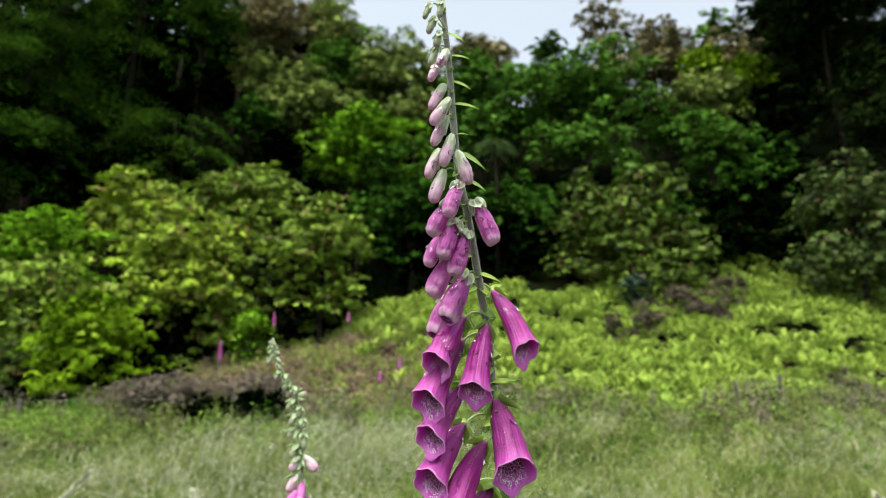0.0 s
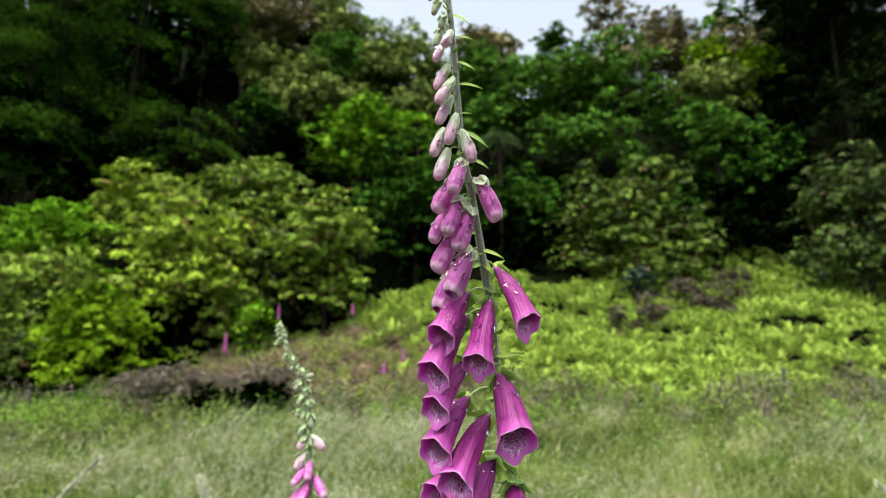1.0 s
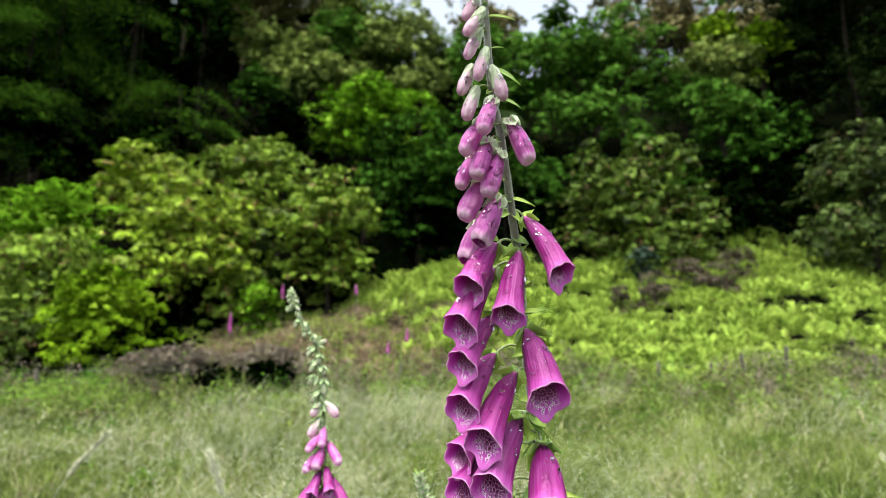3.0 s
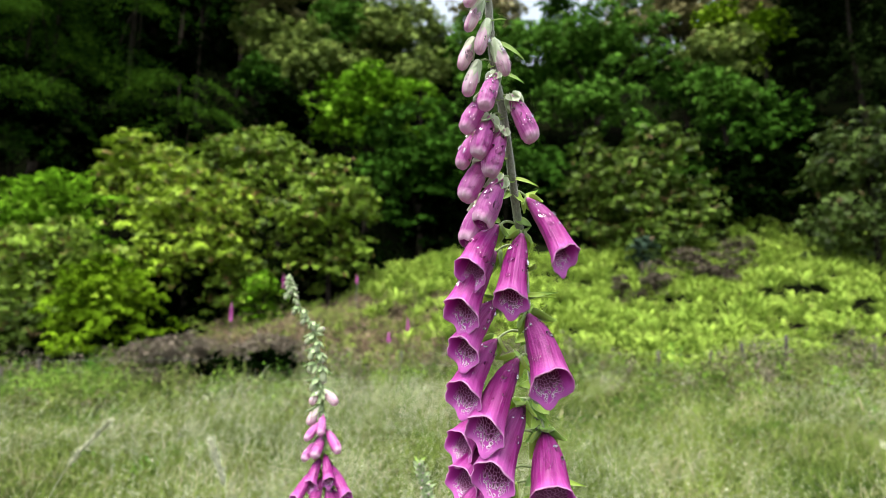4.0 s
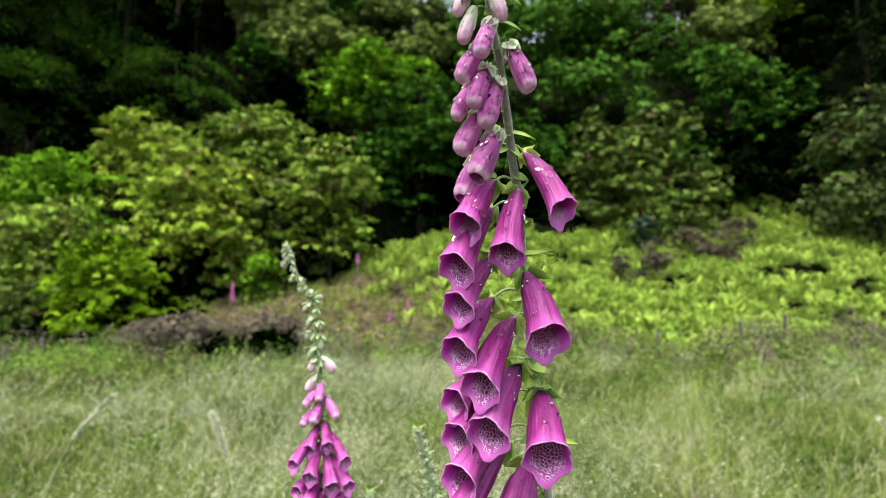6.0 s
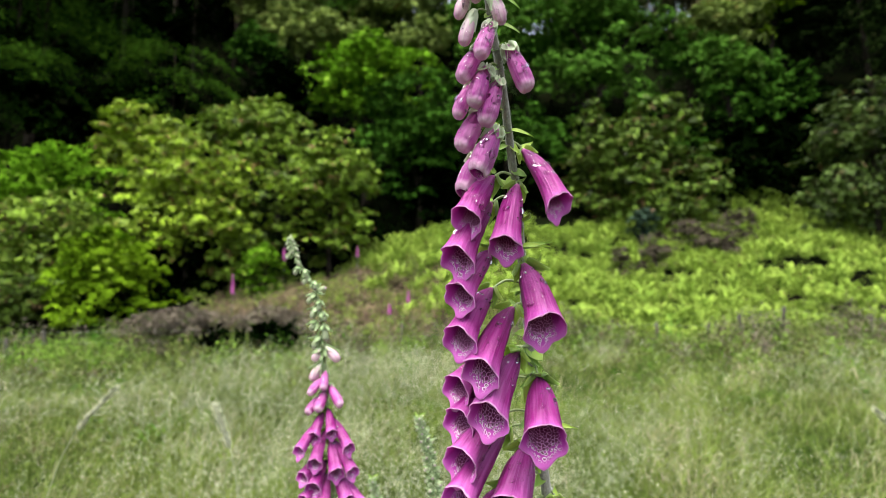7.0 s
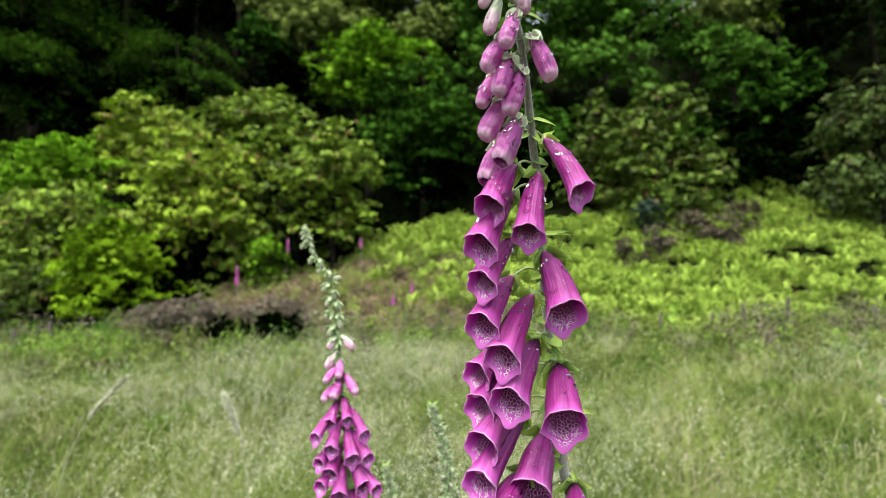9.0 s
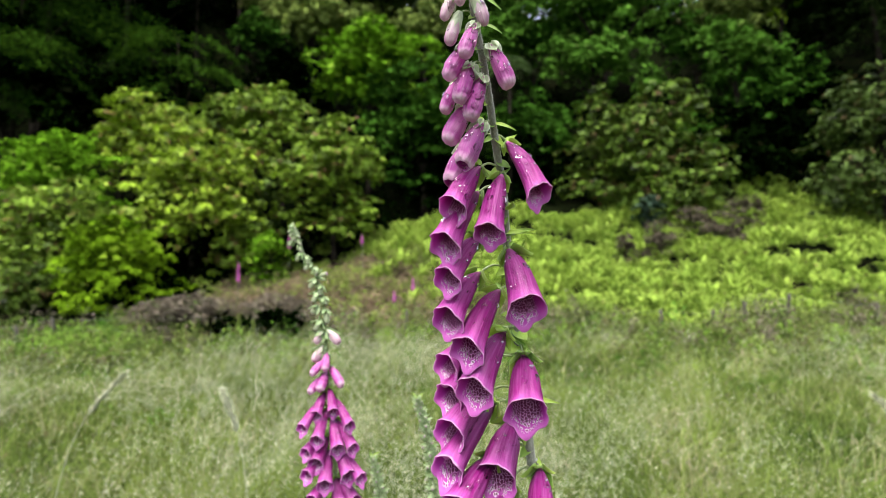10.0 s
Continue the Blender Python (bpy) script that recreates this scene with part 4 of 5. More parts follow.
        foot = np.stack([x, y, ground_z(x, y) - 0.01], -1)
        tall = rng.uniform(0.42, 0.84, n)
        bend = rng.uniform(0.2, 1.1, n)
        blades.append(strips(foot, way, tall, 0.0022 * big * np.ones(n), bend, 4))
        for k in range(13):          # a loose panicle of short bristles
            t = 0.70 + 0.025 * k
            p = foot + np.array([0, 0, 1.0]) * (tall * (t - 0.28 * bend * t * t))[:, None] + way * (tall * bend * 0.8 * t * t)[:, None]
            d = unit(rng.normal(0, 1.0, (n, 3)) + np.array([0, 0, 0.2]) + way * 0.35)
            s = unit(np.cross(d, rng.normal(0, 1, (n, 3))))
            long = (0.028 * np.sqrt(big) * rng.uniform(0.5, 1.4, n) * (1.25 - t))[:, None] * 1.8
            w = 0.0015 * big
            heads.append(np.stack([p, p + d * long * 0.5 + s * w, p + d * long, p + d * long * 0.5 - s * w], 1))
    ob = quads("meadow_grass", np.concatenate(blades), LEAVES["grass"])
    tagged(ob, "long wet green meadow grass, bent and tangled", "grass", kind="stuff")
    ob = quads("grass_seed_heads", np.concatenate(heads), LEAVES["seed_head"])
    tagged(ob, "pale straw-coloured feathery seed heads over the meadow", "grass", kind="stuff")


meadow()


def grass_stalk(x, y, lean_x, lean_y, tall):
    """One tall pale grass stalk with a feathery panicle."""
    z = float(ground_z(x, y))
    plant = new("grass_stalk")
    plant.location = (x, y, z)
    tagged(plant, "tall bleached grass stalk with a feathery head", "grass", "tall grass stalks")
    line = glide([(x, y, z), (x + lean_x * 0.25, y + lean_y * 0.3, z + tall * 0.6), (x + lean_x * 0.55, y + lean_y * 0.6, z + tall * 0.85), (x + lean_x, y + lean_y, z + tall)], 8)
    v, f = tube(line, np.linspace(0.0018, 0.0006, len(line)), 6)
    straw = LEAVES["seed_head" if y < 3 else "weed"]
    solid("stalk", v, f, straw, plant)
    n = 420 if y < 3 else 130
    k = rng.uniform(len(line) * 0.66, len(line) - 1.01, n)
    p = np.array([tuple(line[int(q)].lerp(line[int(q) + 1], q % 1)) for q in k])
    d = unit(np.array(tuple(line[-1] - line[-4])) * 30 + rng.normal(0, 0.55, (n, 3)))
    s = unit(np.cross(d, rng.normal(0, 1, (n, 3))))
    long = 0.026 * rng.uniform(0.5, 1.3, (n, 1)) * (0.75 + 0.25 * y / 1.75)
    quads("panicle", np.stack([p, p + d * long * 0.5 + s * 0.0019, p + d * long, p + d * long * 0.5 - s * 0.0019], 1), straw, plant)


for spot in ((-1.36, 1.75, 0.27, 0.0, 0.945), (-0.62, 1.7, -0.12, 0.0, 0.90), (1.55, 1.75, -0.16, 0.0, 0.92), (1.62, 1.8, -0.22, 0.05, 0.86),
             (-2.20, 4.5, 0.02, 0.0, 0.98), (-1.90, 4.5, 0.07, 0.0, 1.00), (-1.72, 4.6, -0.03, 0.0, 0.97), (-1.50, 4.5, -0.04, 0.0, 0.83)):
    grass_stalk(*spot)


# ---- fence ----
def fence():
    """Weathered posts with sagging wires along the foot of the bank."""
    run = new("fence")
    run.location = (-10.6, 13.2, 0)
    tagged(run, "old post and wire fence of weathered grey wood", "fence")
    spots = [(-16.2, 12.9), (-13.4, 13.3), (-10.95, 13.25), (-11.2, 14.8), (-1.5, 15.6), (5.8, 15.2), (7.0, 15.1), (8.1, 15.1), (9.25, 15.2), (12.0, 15.6), (15.4, 16.6), (18.5, 17.0)]
    tops = []
    for x, y in spots:
        z = float(ground_z(x, y))
        lean = rng.normal(0, 0.09, 2) + ((-0.14, 0) if x == -10.95 else (0, 0))
        tall = rng.uniform(0.92, 1.05) * (0.76 if -11.5 < x < -10 else 1)
        top = Vector((x + lean[0], y + lean[1], z + tall))
        v, f = tube([(x, y, z - 0.2), (x + lean[0] * 0.5, y + lean[1] * 0.5, z + tall / 2), top - Vector((0, 0, 0.02)), top], [0.05, 0.048, 0.045, 0.036], 9)
        solid("fence_post", v, f, POST, run)
        tops.append(top)
    for drop in (0.08, 0.38, 0.68):
        for a, b in zip(tops, tops[1:]):
            a, b = a - Vector((0, 0.06, drop)), b - Vector((0, 0.06, drop))
            mid = a.lerp(b, 0.5) - Vector((0, 0, 0.03))
            v, f = tube(glide([a, mid, b], 4), [0.0022] * 9, 5)
            solid("wire", v, f, WIRE, run)


fence()


# ---- foxgloves ----
STAGES = {   # opening, outer petal, sepal length in radii, water drops
    "bud0": (0.0, PETAL_GREEN, 2.7, 0), "bud1": (0.0, PETAL_BUD, 2.7, 5), "bud2": (0.12, PETAL_LATE, 1.5, 12),
    "bud3": (0.35, PETAL_LATE, 1.5, 14), "bell": (1.0, PETAL_OPEN, 1.25, 17), "full": (1.0, PETAL_DEEP_SHADED, 1.25, 12),
}
BELL = ((0, 0.05, 0.15, 0.3, 0.5, 0.7, 0.84, 0.93, 1.0), (0.16, 0.25, 0.43, 0.62, 0.76, 0.84, 0.91, 1.0, 1.12))
BUD = ((0, 0.05, 0.15, 0.3, 0.5, 0.7, 0.84, 0.93, 1.0), (0.28, 0.40, 0.60, 0.82, 0.96, 1.0, 0.95, 0.80, 0.40))


def leaf_mesh(name, material, length, width, arch, cup=0.25, nu=5, nv=8):
    """A pointed leaf from the origin along +z, arching to +x, with thickness; shared by its repeats."""
    verts, uvs, faces = [], [], []
    for shell in (0, 1):
        for j in range(nv + 1):
            t = j / nv
            w = width / 2 * max(0.03, math.sin(math.pi * (0.10 + 0.90 * t) ** 0.75)) * (1 - 0.15 * t)
            for i in range(nu):
                s = i / (nu - 1) * 2 - 1
                x = arch * length * t * t + cup * width * s * s * 0.5 - shell * 0.04 * width
                verts.append((x, s * w, length * (t - 0.25 * arch * t * t)))
                uvs.append((i / (nu - 1), t))
    n = nu * (nv + 1)
    for shell in (0, 1):
        for j in range(nv):
            for i in range(nu - 1):
                a = shell * n + j * nu + i
                q = (a, a + 1, a + nu + 1, a + nu)
                faces.append(q if shell == 0 else q[::-1])
    data = bpy.data.meshes.new(name)
    data.from_pydata(verts, [], faces)
    data.materials.append(material)
    data.polygons.foreach_set("use_smooth", [True] * len(data.polygons))
    layer = data.uv_layers.new(name="UVMap")
    loops = np.empty(len(data.loops), dtype=np.int32)
    data.loops.foreach_get("vertex_index", loops)
    layer.data.foreach_set("uv", np.asarray(uvs, dtype=np.float32)[loops].ravel())
    data.update()
    return data


SEPAL_PALE = [leaf_mesh("sepal", SEPAL_DOWNY, 1.0, 0.72, a, 0.3) for a in (-0.12, 0.05, 0.25, 0.5)]
SEPAL_LIGHT = [leaf_mesh("sepal", SEPAL_WHITE, 1.0, 0.72, a, 0.3) for a in (-0.12, 0.05, 0.25, 0.5)]
SEPAL_CLASP = [leaf_mesh("sepal", SEPAL_WHITE, 1.0, 0.72, a, -0.26) for a in (-0.15, -0.10, -0.12)]
SEPAL_MESH = [leaf_mesh("sepal", SEPAL, 1.0, 0.72, a, 0.3) for a in (-0.12, 0.05, 0.25, 0.5)]
BRACT_MESH = [leaf_mesh("bract", BRACT, 1.0, w, a, 0.35) for w, a in ((0.24, -0.25), (0.28, 0.1), (0.22, 0.35))]


PALE_BRACTS = [leaf_mesh("bract", SEPAL_DOWNY, 1.0, w, a, 0.35) for w, a in ((0.36, -0.2), (0.42, 0.1), (0.32, 0.3))]
BROAD_MESH = [leaf_mesh("bract", BRACT, 1.0, w, a, 0.3, 7, 10) for w, a in ((0.50, 0.25), (0.58, 0.45), (0.46, 0.6))]


def drop_mesh():
    """A bead of water that sits flat on its petal."""
    bm = bmesh.new()
    bmesh.ops.create_uvsphere(bm, u_segments=12, v_segments=8, radius=1.0)
    for v in bm.verts:
        v.co.z = v.co.z * (0.55 if v.co.z > 0 else 0.12)
        v.co.x *= 1.0 + 0.30 * max(0.0, -v.co.y) + 0.12 * math.sin(3 * v.co.y + 1)
        v.co.y += 0.15 * v.co.x * v.co.x
    data = bpy.data.meshes.new("water_drop")
    bm.to_mesh(data)
    bm.free()
    data.materials.append(WATER)
    data.polygons.foreach_set("use_smooth", [True] * len(data.polygons))
    return data


DROP = drop_mesh()


def frame_of(axis, toward):
    """A turn whose z is axis and whose x leans toward the given way."""
    z = Vector(axis).normalized()
    x = (Vector(toward) - z * Vector(toward).dot(z)).normalized()
    return Matrix((x, z.cross(x), z)).transposed()


def flower(plant, stage, base, mouth, radius, wet=1):
    """A foxglove flower from its calyx at base to the middle of its mouth: corolla, throat, sepals, stalk, drops."""
    opening, petal, sepal_long, drops = stage
    base, mouth = Vector(base), Vector(mouth)
    axis = mouth - base
    length = axis.length * (1.0 + 0.04 * opening)
    turn = frame_of(axis, (0, 0.25, -1))          # x: the lower lip
    nr, ns = (26, 36) if radius > 0.0042 else (16, 20)
    phase = rng.uniform(0, 6.28)
    cut = 0.22 * opening * radius / length
    sag = 0.06 * length * (0.4 + opening)
    verts, uvs, faces, slots = [], [], [], []

    def place(s, k, inner):
        a = 2 * math.pi * k / ns
        ca = math.cos(a)
        lip = math.exp(-(min(a, 2 * math.pi - a) / 0.50) ** 2)
        rr = np.interp(s, BUD[0], BUD[1]) * (1 - opening) + np.interp(s, BELL[0], BELL[1]) * opening
        rr *= radius * (1 + 0.030 * math.cos(5 * a + phase) + 0.014 * math.sin(11 * a + phase * 2 + 3 * s) + 0.02 * math.sin(7 * s + 2 * a + phase))
        rim = max(0.0, (s - 0.72) / 0.28)
        body = math.sin(math.pi * min(1.0, s * 1.15)) ** 0.5        # soft pleats and puckers of a wet petal
        rr *= 1 + body * (0.022 * math.sin(9 * a + 2.5 * s + 3 * phase) + 0.016 * math.sin(17 * a - 4 * s + phase) + 0.018 * math.sin(23 * s + 5 * a + phase) * math.sin(4 * a + phase))
        rr *= 1 + opening * rim ** 2 * (0.055 * math.cos(5 * a) + 0.035 * math.sin(3 * a + phase) * rim + 0.022 * math.sin(13 * a + phase) * rim + 0.014 * math.sin(21 * a + 2 * phase) * rim ** 2)
        if opening < 0.9:           # folded lobes of a closed tip
            seam = 0.86 + 0.05 * math.cos(2 * a + phase)
            rr *= 1 - 0.09 * math.exp(-((s - seam) / 0.035) ** 2) + 0.07 * rim * math.cos(4 * a + phase) + 0.05 * rim * math.sin(9 * a + 2 * phase)
        long = length * (1 + (cut * ca + opening * (0.085 * lip + 0.018 * math.cos(5 * a + 0.6)) * rim) * step(0.35, 1, s))
        if inner:
            rr = max(rr - 0.0005, 0.0003)
        bulge = -sag * math.sin(math.pi * s) * 0.6 + sag * 0.8 * s * s * opening
        return base + turn @ Vector((rr * ca * (1.0 if ca > 0 else 0.96) + bulge, rr * math.sin(a), s * float(long)))
    levels = [j / nr for j in range(nr + 1)]
    shells = (False, True) if opening > 0.3 else (False,)
    for inner in shells:
        for s in levels:
            for k in range(ns):
                verts.append(place(s, k, inner))
                uvs.append(((k / ns + 0.5) % 1.0, s))
    n = ns * (nr + 1)
    for sh, inner in enumerate(shells):
        for j in range(nr):
            for k in range(ns):
                a, b = sh * n + j * ns + k, sh * n + j * ns + (k + 1) % ns
                q = (a, b, b + ns, a + ns)
                faces.append(q[::-1] if inner else q)
                slots.append(1 if inner else 0)
    last = nr * ns
    if len(shells) == 2:
        for k in range(ns):
            a, b = last + k, last + (k + 1) % ns
            faces.append((a, b, b + n, a + n))
            slots.append(0)
    else:
        faces.append(tuple(range(last, last + ns)))
        slots.append(0)
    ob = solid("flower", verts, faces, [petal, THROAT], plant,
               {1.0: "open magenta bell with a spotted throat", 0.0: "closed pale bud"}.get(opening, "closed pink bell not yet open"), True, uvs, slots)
    # calyx
    spread = rng.uniform(0, 1.2)
    for k in range(5):
        a = spread + 2 * math.pi * k / 5
        outward = turn @ Vector((math.cos(a), math.sin(a), 0))
        if opening > 0.5 and outward.y < -0.7:
            continue
        s_ob = new("sepal", SEPAL_MESH[int(rng.integers(1, 3))] if opening > 0.5 else (SEPAL_CLASP if stage is STAGES["bud1"] and wet == 1 else SEPAL_LIGHT if wet == 1 else SEPAL_PALE)[int(rng.integers(0, 3))])
        size = radius * sepal_long * rng.uniform(0.85, 1.15) * (1.0 if opening > 0.5 else 1.15)
        lean = (axis.normalized() + outward * (0.62 if stage is STAGES["bud0"] and wet < 1 else 0.34 if opening < 0.1 else 0.36 if opening < 0.5 else 0.55)).normalized()
        m = frame_of(lean, outward).to_4x4()
        m.translation = base + outward * radius * (0.46 if stage is STAGES["bud1"] and wet == 1 else 0.20) - axis.normalized() * radius * 0.12
        s_ob.parent = ob
        s_ob.matrix_basis = m @ Matrix.Diagonal((size, size * (0.72 if opening < 0.1 else 1.2 if opening < 0.5 else 1.0), size, 1))
    # stalk to the stem
    line = plant["line"]
    heights = [line[i * 3 + 2] for i in range(len(line) // 3)]
    want = base.z + radius * 0.4
    j = min(range(len(heights)), key=lambda i: abs(heights[i] - want))
    root = Vector(line[j * 3:j * 3 + 3])
    bow = root.lerp(base, 0.55) + Vector((0, 0, 0.16 * (root - base).length))
    v, f = tube(glide([root, bow, base + axis.normalized() * radius * 0.1], 4), [radius * 0.045 + 0.0003] * 8 + [radius * 0.17], 8)
    solid("flower_stalk", v, f, STALK, ob)
    if wet:                                        # the bract under the stalk
        out = (base - root).normalized()
        k = int(rng.integers(0, 3))
        bract(plant, root, root + (out * 0.7 + Vector((rng.normal(0, 0.3), 0.15, -0.45 - 0.3 * opening))).normalized() * (0.005 + 0.62 * radius), k, BROAD_MESH if wet == 1 else PALE_BRACTS)
        if opening > 0.3:
            bract(plant, base - axis.normalized() * radius * 0.3, base + Vector((0.35 * out.x + rng.normal(0, 0.3), 0.35, rng.uniform(-0.1, 0.6))).normalized() * (0.004 + 0.42 * radius), k + 1, BROAD_MESH)
    # rain
    for _ in range(int(drops * wet)):
        s, k = rng.uniform(0.16, 0.80), rng.uniform(0, ns)
        best = None
        for _ in range(12):
            k = rng.uniform(0, ns)
            p, q, w = place(s, k, False), place(s + 0.02, k, False), place(s, k + 0.3, False)
            normal = (w - p).cross(q - p).normalized()
            if normal.y < -0.35 and normal.z > -0.35:
                best = (p, normal)
                break
        if best:
            d_ob = new("water_drop", DROP)
            size = 0.0006 + 0.0017 * rng.random() ** 1.5
            m = frame_of(best[1], (rng.normal(0, 0.3), 0, 1)).to_4x4()
            m.translation = best[0]
            d_ob.parent = ob
            d_ob.matrix_basis = m @ Matrix.Diagonal((size * rng.uniform(0.6, 0.95), size * rng.uniform(0.9, 1.6), size * 0.8, 1))
    return ob


def bract(plant, root, tip, k=0, meshes=BRACT_MESH):
    root, tip = Vector(root), Vector(tip)
    ob = new("bract", meshes[k % 3])
    way = tip - root
    m = frame_of(way, (0, -0.8, 0.6)).to_4x4()
    m.translation = root
    size = way.length
    ob.parent, ob.matrix_parent_inverse = plant, Matrix.Translation(plant.location).inverted()
    ob.matrix_basis = m @ Matrix.Diagonal((size, size, size, 1))
    return ob


def foxglove(spine, thin, thick, label, skin=STEM):
    """The plant's stem down to the ground, with a few broad leaves at its foot."""
    low = Vector(spine[-1])
    foot = Vector((low.x + 0.05, low.y + 0.03, float(ground_z(low.x + 0.05, low.y + 0.03)) - 0.02))
    plant = new("foxglove")
    plant.location = foot
    tagged(plant, label, "foxglove")
    line = glide([*spine, low.lerp(foot, 0.35), low.lerp(foot, 0.7), foot], 5)
    k = len(spine) * 5
    radii = [thin + (thick - thin) * min(1.0, i / k) + 0.002 * max(0, (i - k) / 15) for i in range(len(line))]
    v, f = tube(line, radii, 14)
    solid("stem", v, f, skin, plant)
    n = 5200
    k2 = rng.uniform(0, k, n)
    p = np.array([tuple(line[int(q)].lerp(line[int(q) + 1], q % 1)) for q in k2])
    rad = np.interp(k2, np.arange(len(radii)), radii)[:, None]
    a = rng.uniform(0, 2 * np.pi, n)
    d = np.stack([np.cos(a), np.sin(a), rng.normal(-0.1, 0.35, n)], -1)
    s = unit(np.cross(d, rng.normal(0, 1, (n, 3)))) * 0.00004
    p = p + d * [1, 1, 0] * rad * 0.93
    tip = p + unit(d) * rng.uniform(0.0005, 0.0013, (n, 1))
    under(quads("down", np.stack([p - s, p + s, tip + s * 0.4, tip - s * 0.4], 1), DOWN, plant, "fine pale hairs"), None)
    plant["line"] = [c for p in line[:k + 4] for c in p]
    data = leaf_mesh("leaf", BASAL, 1.0, 0.42, 0.35, 0.2, 7, 12)
    for i in range(6):
        a = i * 2.4
        ob = new("leaf", data)
        ob.parent, ob.matrix_parent_inverse = plant, Matrix.Translation(plant.location).inverted()
        size = 0.16 + 0.03 * (i % 3)
        m = frame_of((math.cos(a), math.sin(a), 0.55), (0, 0, -1)).to_4x4()
        m.translation = foot + Vector((0, 0, 0.05 + 0.05 * i))
        ob.matrix_basis = m @ Matrix.Diagonal((size, size, size, 1))
    return plant



tall = foxglove([(-0.0046, 0.2438, 1.4597), (-0.0025, 0.2458, 1.4509), (-0.0001, 0.2490, 1.4378), (0.0029, 0.2549, 1.4129), (0.0053, 0.2620, 1.3837), (0.0083, 0.2730, 1.3565), (0.0129, 0.2809, 1.3370), (0.0176, 0.2933, 1.3151), (0.0231, 0.3121, 1.2903), (0.0270, 0.3211, 1.2716), (0.0300, 0.3349, 1.2460), (0.0327, 0.3441, 1.2293), (0.0340, 0.3511, 1.2161), (0.0403, 0.3657, 1.1734), (0.0465, 0.3738, 1.1181), (0.0506, 0.3788, 1.0820), (0.0548, 0.3826, 1.0537)], 0.0013, 0.0035, "tall foxglove spike with wet magenta bells and pale buds")
flower(tall, STAGES["bud0"], (-0.0066, 0.2415, 1.4371), (-0.0097, 0.2418, 1.4279), 0.0016)
flower(tall, STAGES["bud0"], (-0.0040, 0.2432, 1.4300), (-0.0077, 0.2435, 1.4206), 0.0019)
flower(tall, STAGES["bud0"], (-0.0007, 0.2381, 1.4351), (-0.0019, 0.2384, 1.4261), 0.0017)
flower(tall, STAGES["bud0"], (-0.0016, 0.2450, 1.4223), (-0.0036, 0.2451, 1.4138), 0.0021)
flower(tall, STAGES["bud0"], (-0.0025, 0.2499, 1.4177), (-0.0069, 0.2508, 1.4063), 0.0020)
flower(tall, STAGES["bud1"], (0.0022, 0.2439, 1.4110), (-0.0021, 0.2424, 1.4010), 0.0025)
flower(tall, STAGES["bud1"], (-0.0019, 0.2487, 1.4072), (-0.0068, 0.2475, 1.3958), 0.0022)
flower(tall, STAGES["bud1"], (0.0007, 0.2514, 1.3958), (-0.0065, 0.2509, 1.3817), 0.0027)
flower(tall, STAGES["bud1"], (0.0033, 0.2509, 1.3876), (-0.0059, 0.2506, 1.3732), 0.0030)
flower(tall, STAGES["bud1"], (0.0021, 0.2568, 1.3804), (-0.0053, 0.2568, 1.3644), 0.0030)
flower(tall, STAGES["bud1"], (0.0048, 0.2580, 1.3706), (-0.0000, 0.2582, 1.3536), 0.0032)
flower(tall, STAGES["bud1"], (-0.0018, 0.2665, 1.3661), (-0.0081, 0.2664, 1.3501), 0.0033)
flower(tall, STAGES["bud1"], (0.0076, 0.2637, 1.3637), (0.0139, 0.2641, 1.3458), 0.0035)
flower(tall, STAGES["bud1"], (0.0004, 0.2674, 1.3545), (-0.0055, 0.2677, 1.3370), 0.0036)
flower(tall, STAGES["bud2"], (0.0087, 0.2647, 1.3467), (0.0024, 0.2623, 1.3281), 0.0045)
flower(tall, STAGES["bud2"], (0.0039, 0.2741, 1.3395), (-0.0066, 0.2717, 1.3206), 0.0048)
flower(tall, STAGES["bud2"], (0.0170, 0.2745, 1.3400), (0.0273, 0.2733, 1.3162), 0.0051)
flower(tall, STAGES["bud2"], (0.0067, 0.2755, 1.3295), (-0.0003, 0.2735, 1.3084), 0.0052)
flower(tall, STAGES["bud2"], (-0.0005, 0.2879, 1.3261), (-0.0083, 0.2854, 1.3066), 0.0042)
flower(tall, STAGES["bud2"], (0.0130, 0.2787, 1.3241), (0.0056, 0.2774, 1.2999), 0.0055)
flower(tall, STAGES["bud2"], (0.0057, 0.2925, 1.3139), (-0.0065, 0.2907, 1.2910), 0.0060)
flower(tall, STAGES["bud3"], (0.0132, 0.2942, 1.3033), (0.0020, 0.2884, 1.2779), 0.0069)
flower(tall, STAGES["bud3"], (0.0070, 0.3100, 1.2968), (-0.0050, 0.3025, 1.2704), 0.0068)
flower(tall, STAGES["bell"], (0.0288, 0.3090, 1.2961), (0.0448, 0.2882, 1.2635), 0.0074)
flower(tall, STAGES["bell"], (0.0118, 0.3071, 1.2805), (-0.0042, 0.2931, 1.2556), 0.0088)
flower(tall, STAGES["bell"], (0.0254, 0.3095, 1.2762), (0.0162, 0.2919, 1.2415), 0.0083)
flower(tall, STAGES["bell"], (0.0114, 0.3211, 1.2683), (-0.0087, 0.2999, 1.2359), 0.0095)
flower(tall, STAGES["bell"], (0.0125, 0.3280, 1.2415), (-0.0075, 0.3078, 1.2163), 0.0088)
flower(tall, STAGES["bell"], (0.0314, 0.3320, 1.2335), (0.0390, 0.3060, 1.1995), 0.0109)
flower(tall, STAGES["bell"], (0.0125, 0.3393, 1.2194), (-0.0074, 0.3151, 1.1925), 0.0097)
flower(tall, STAGES["bell"], (0.0256, 0.3445, 1.2080), (0.0040, 0.3142, 1.1754), 0.0100)
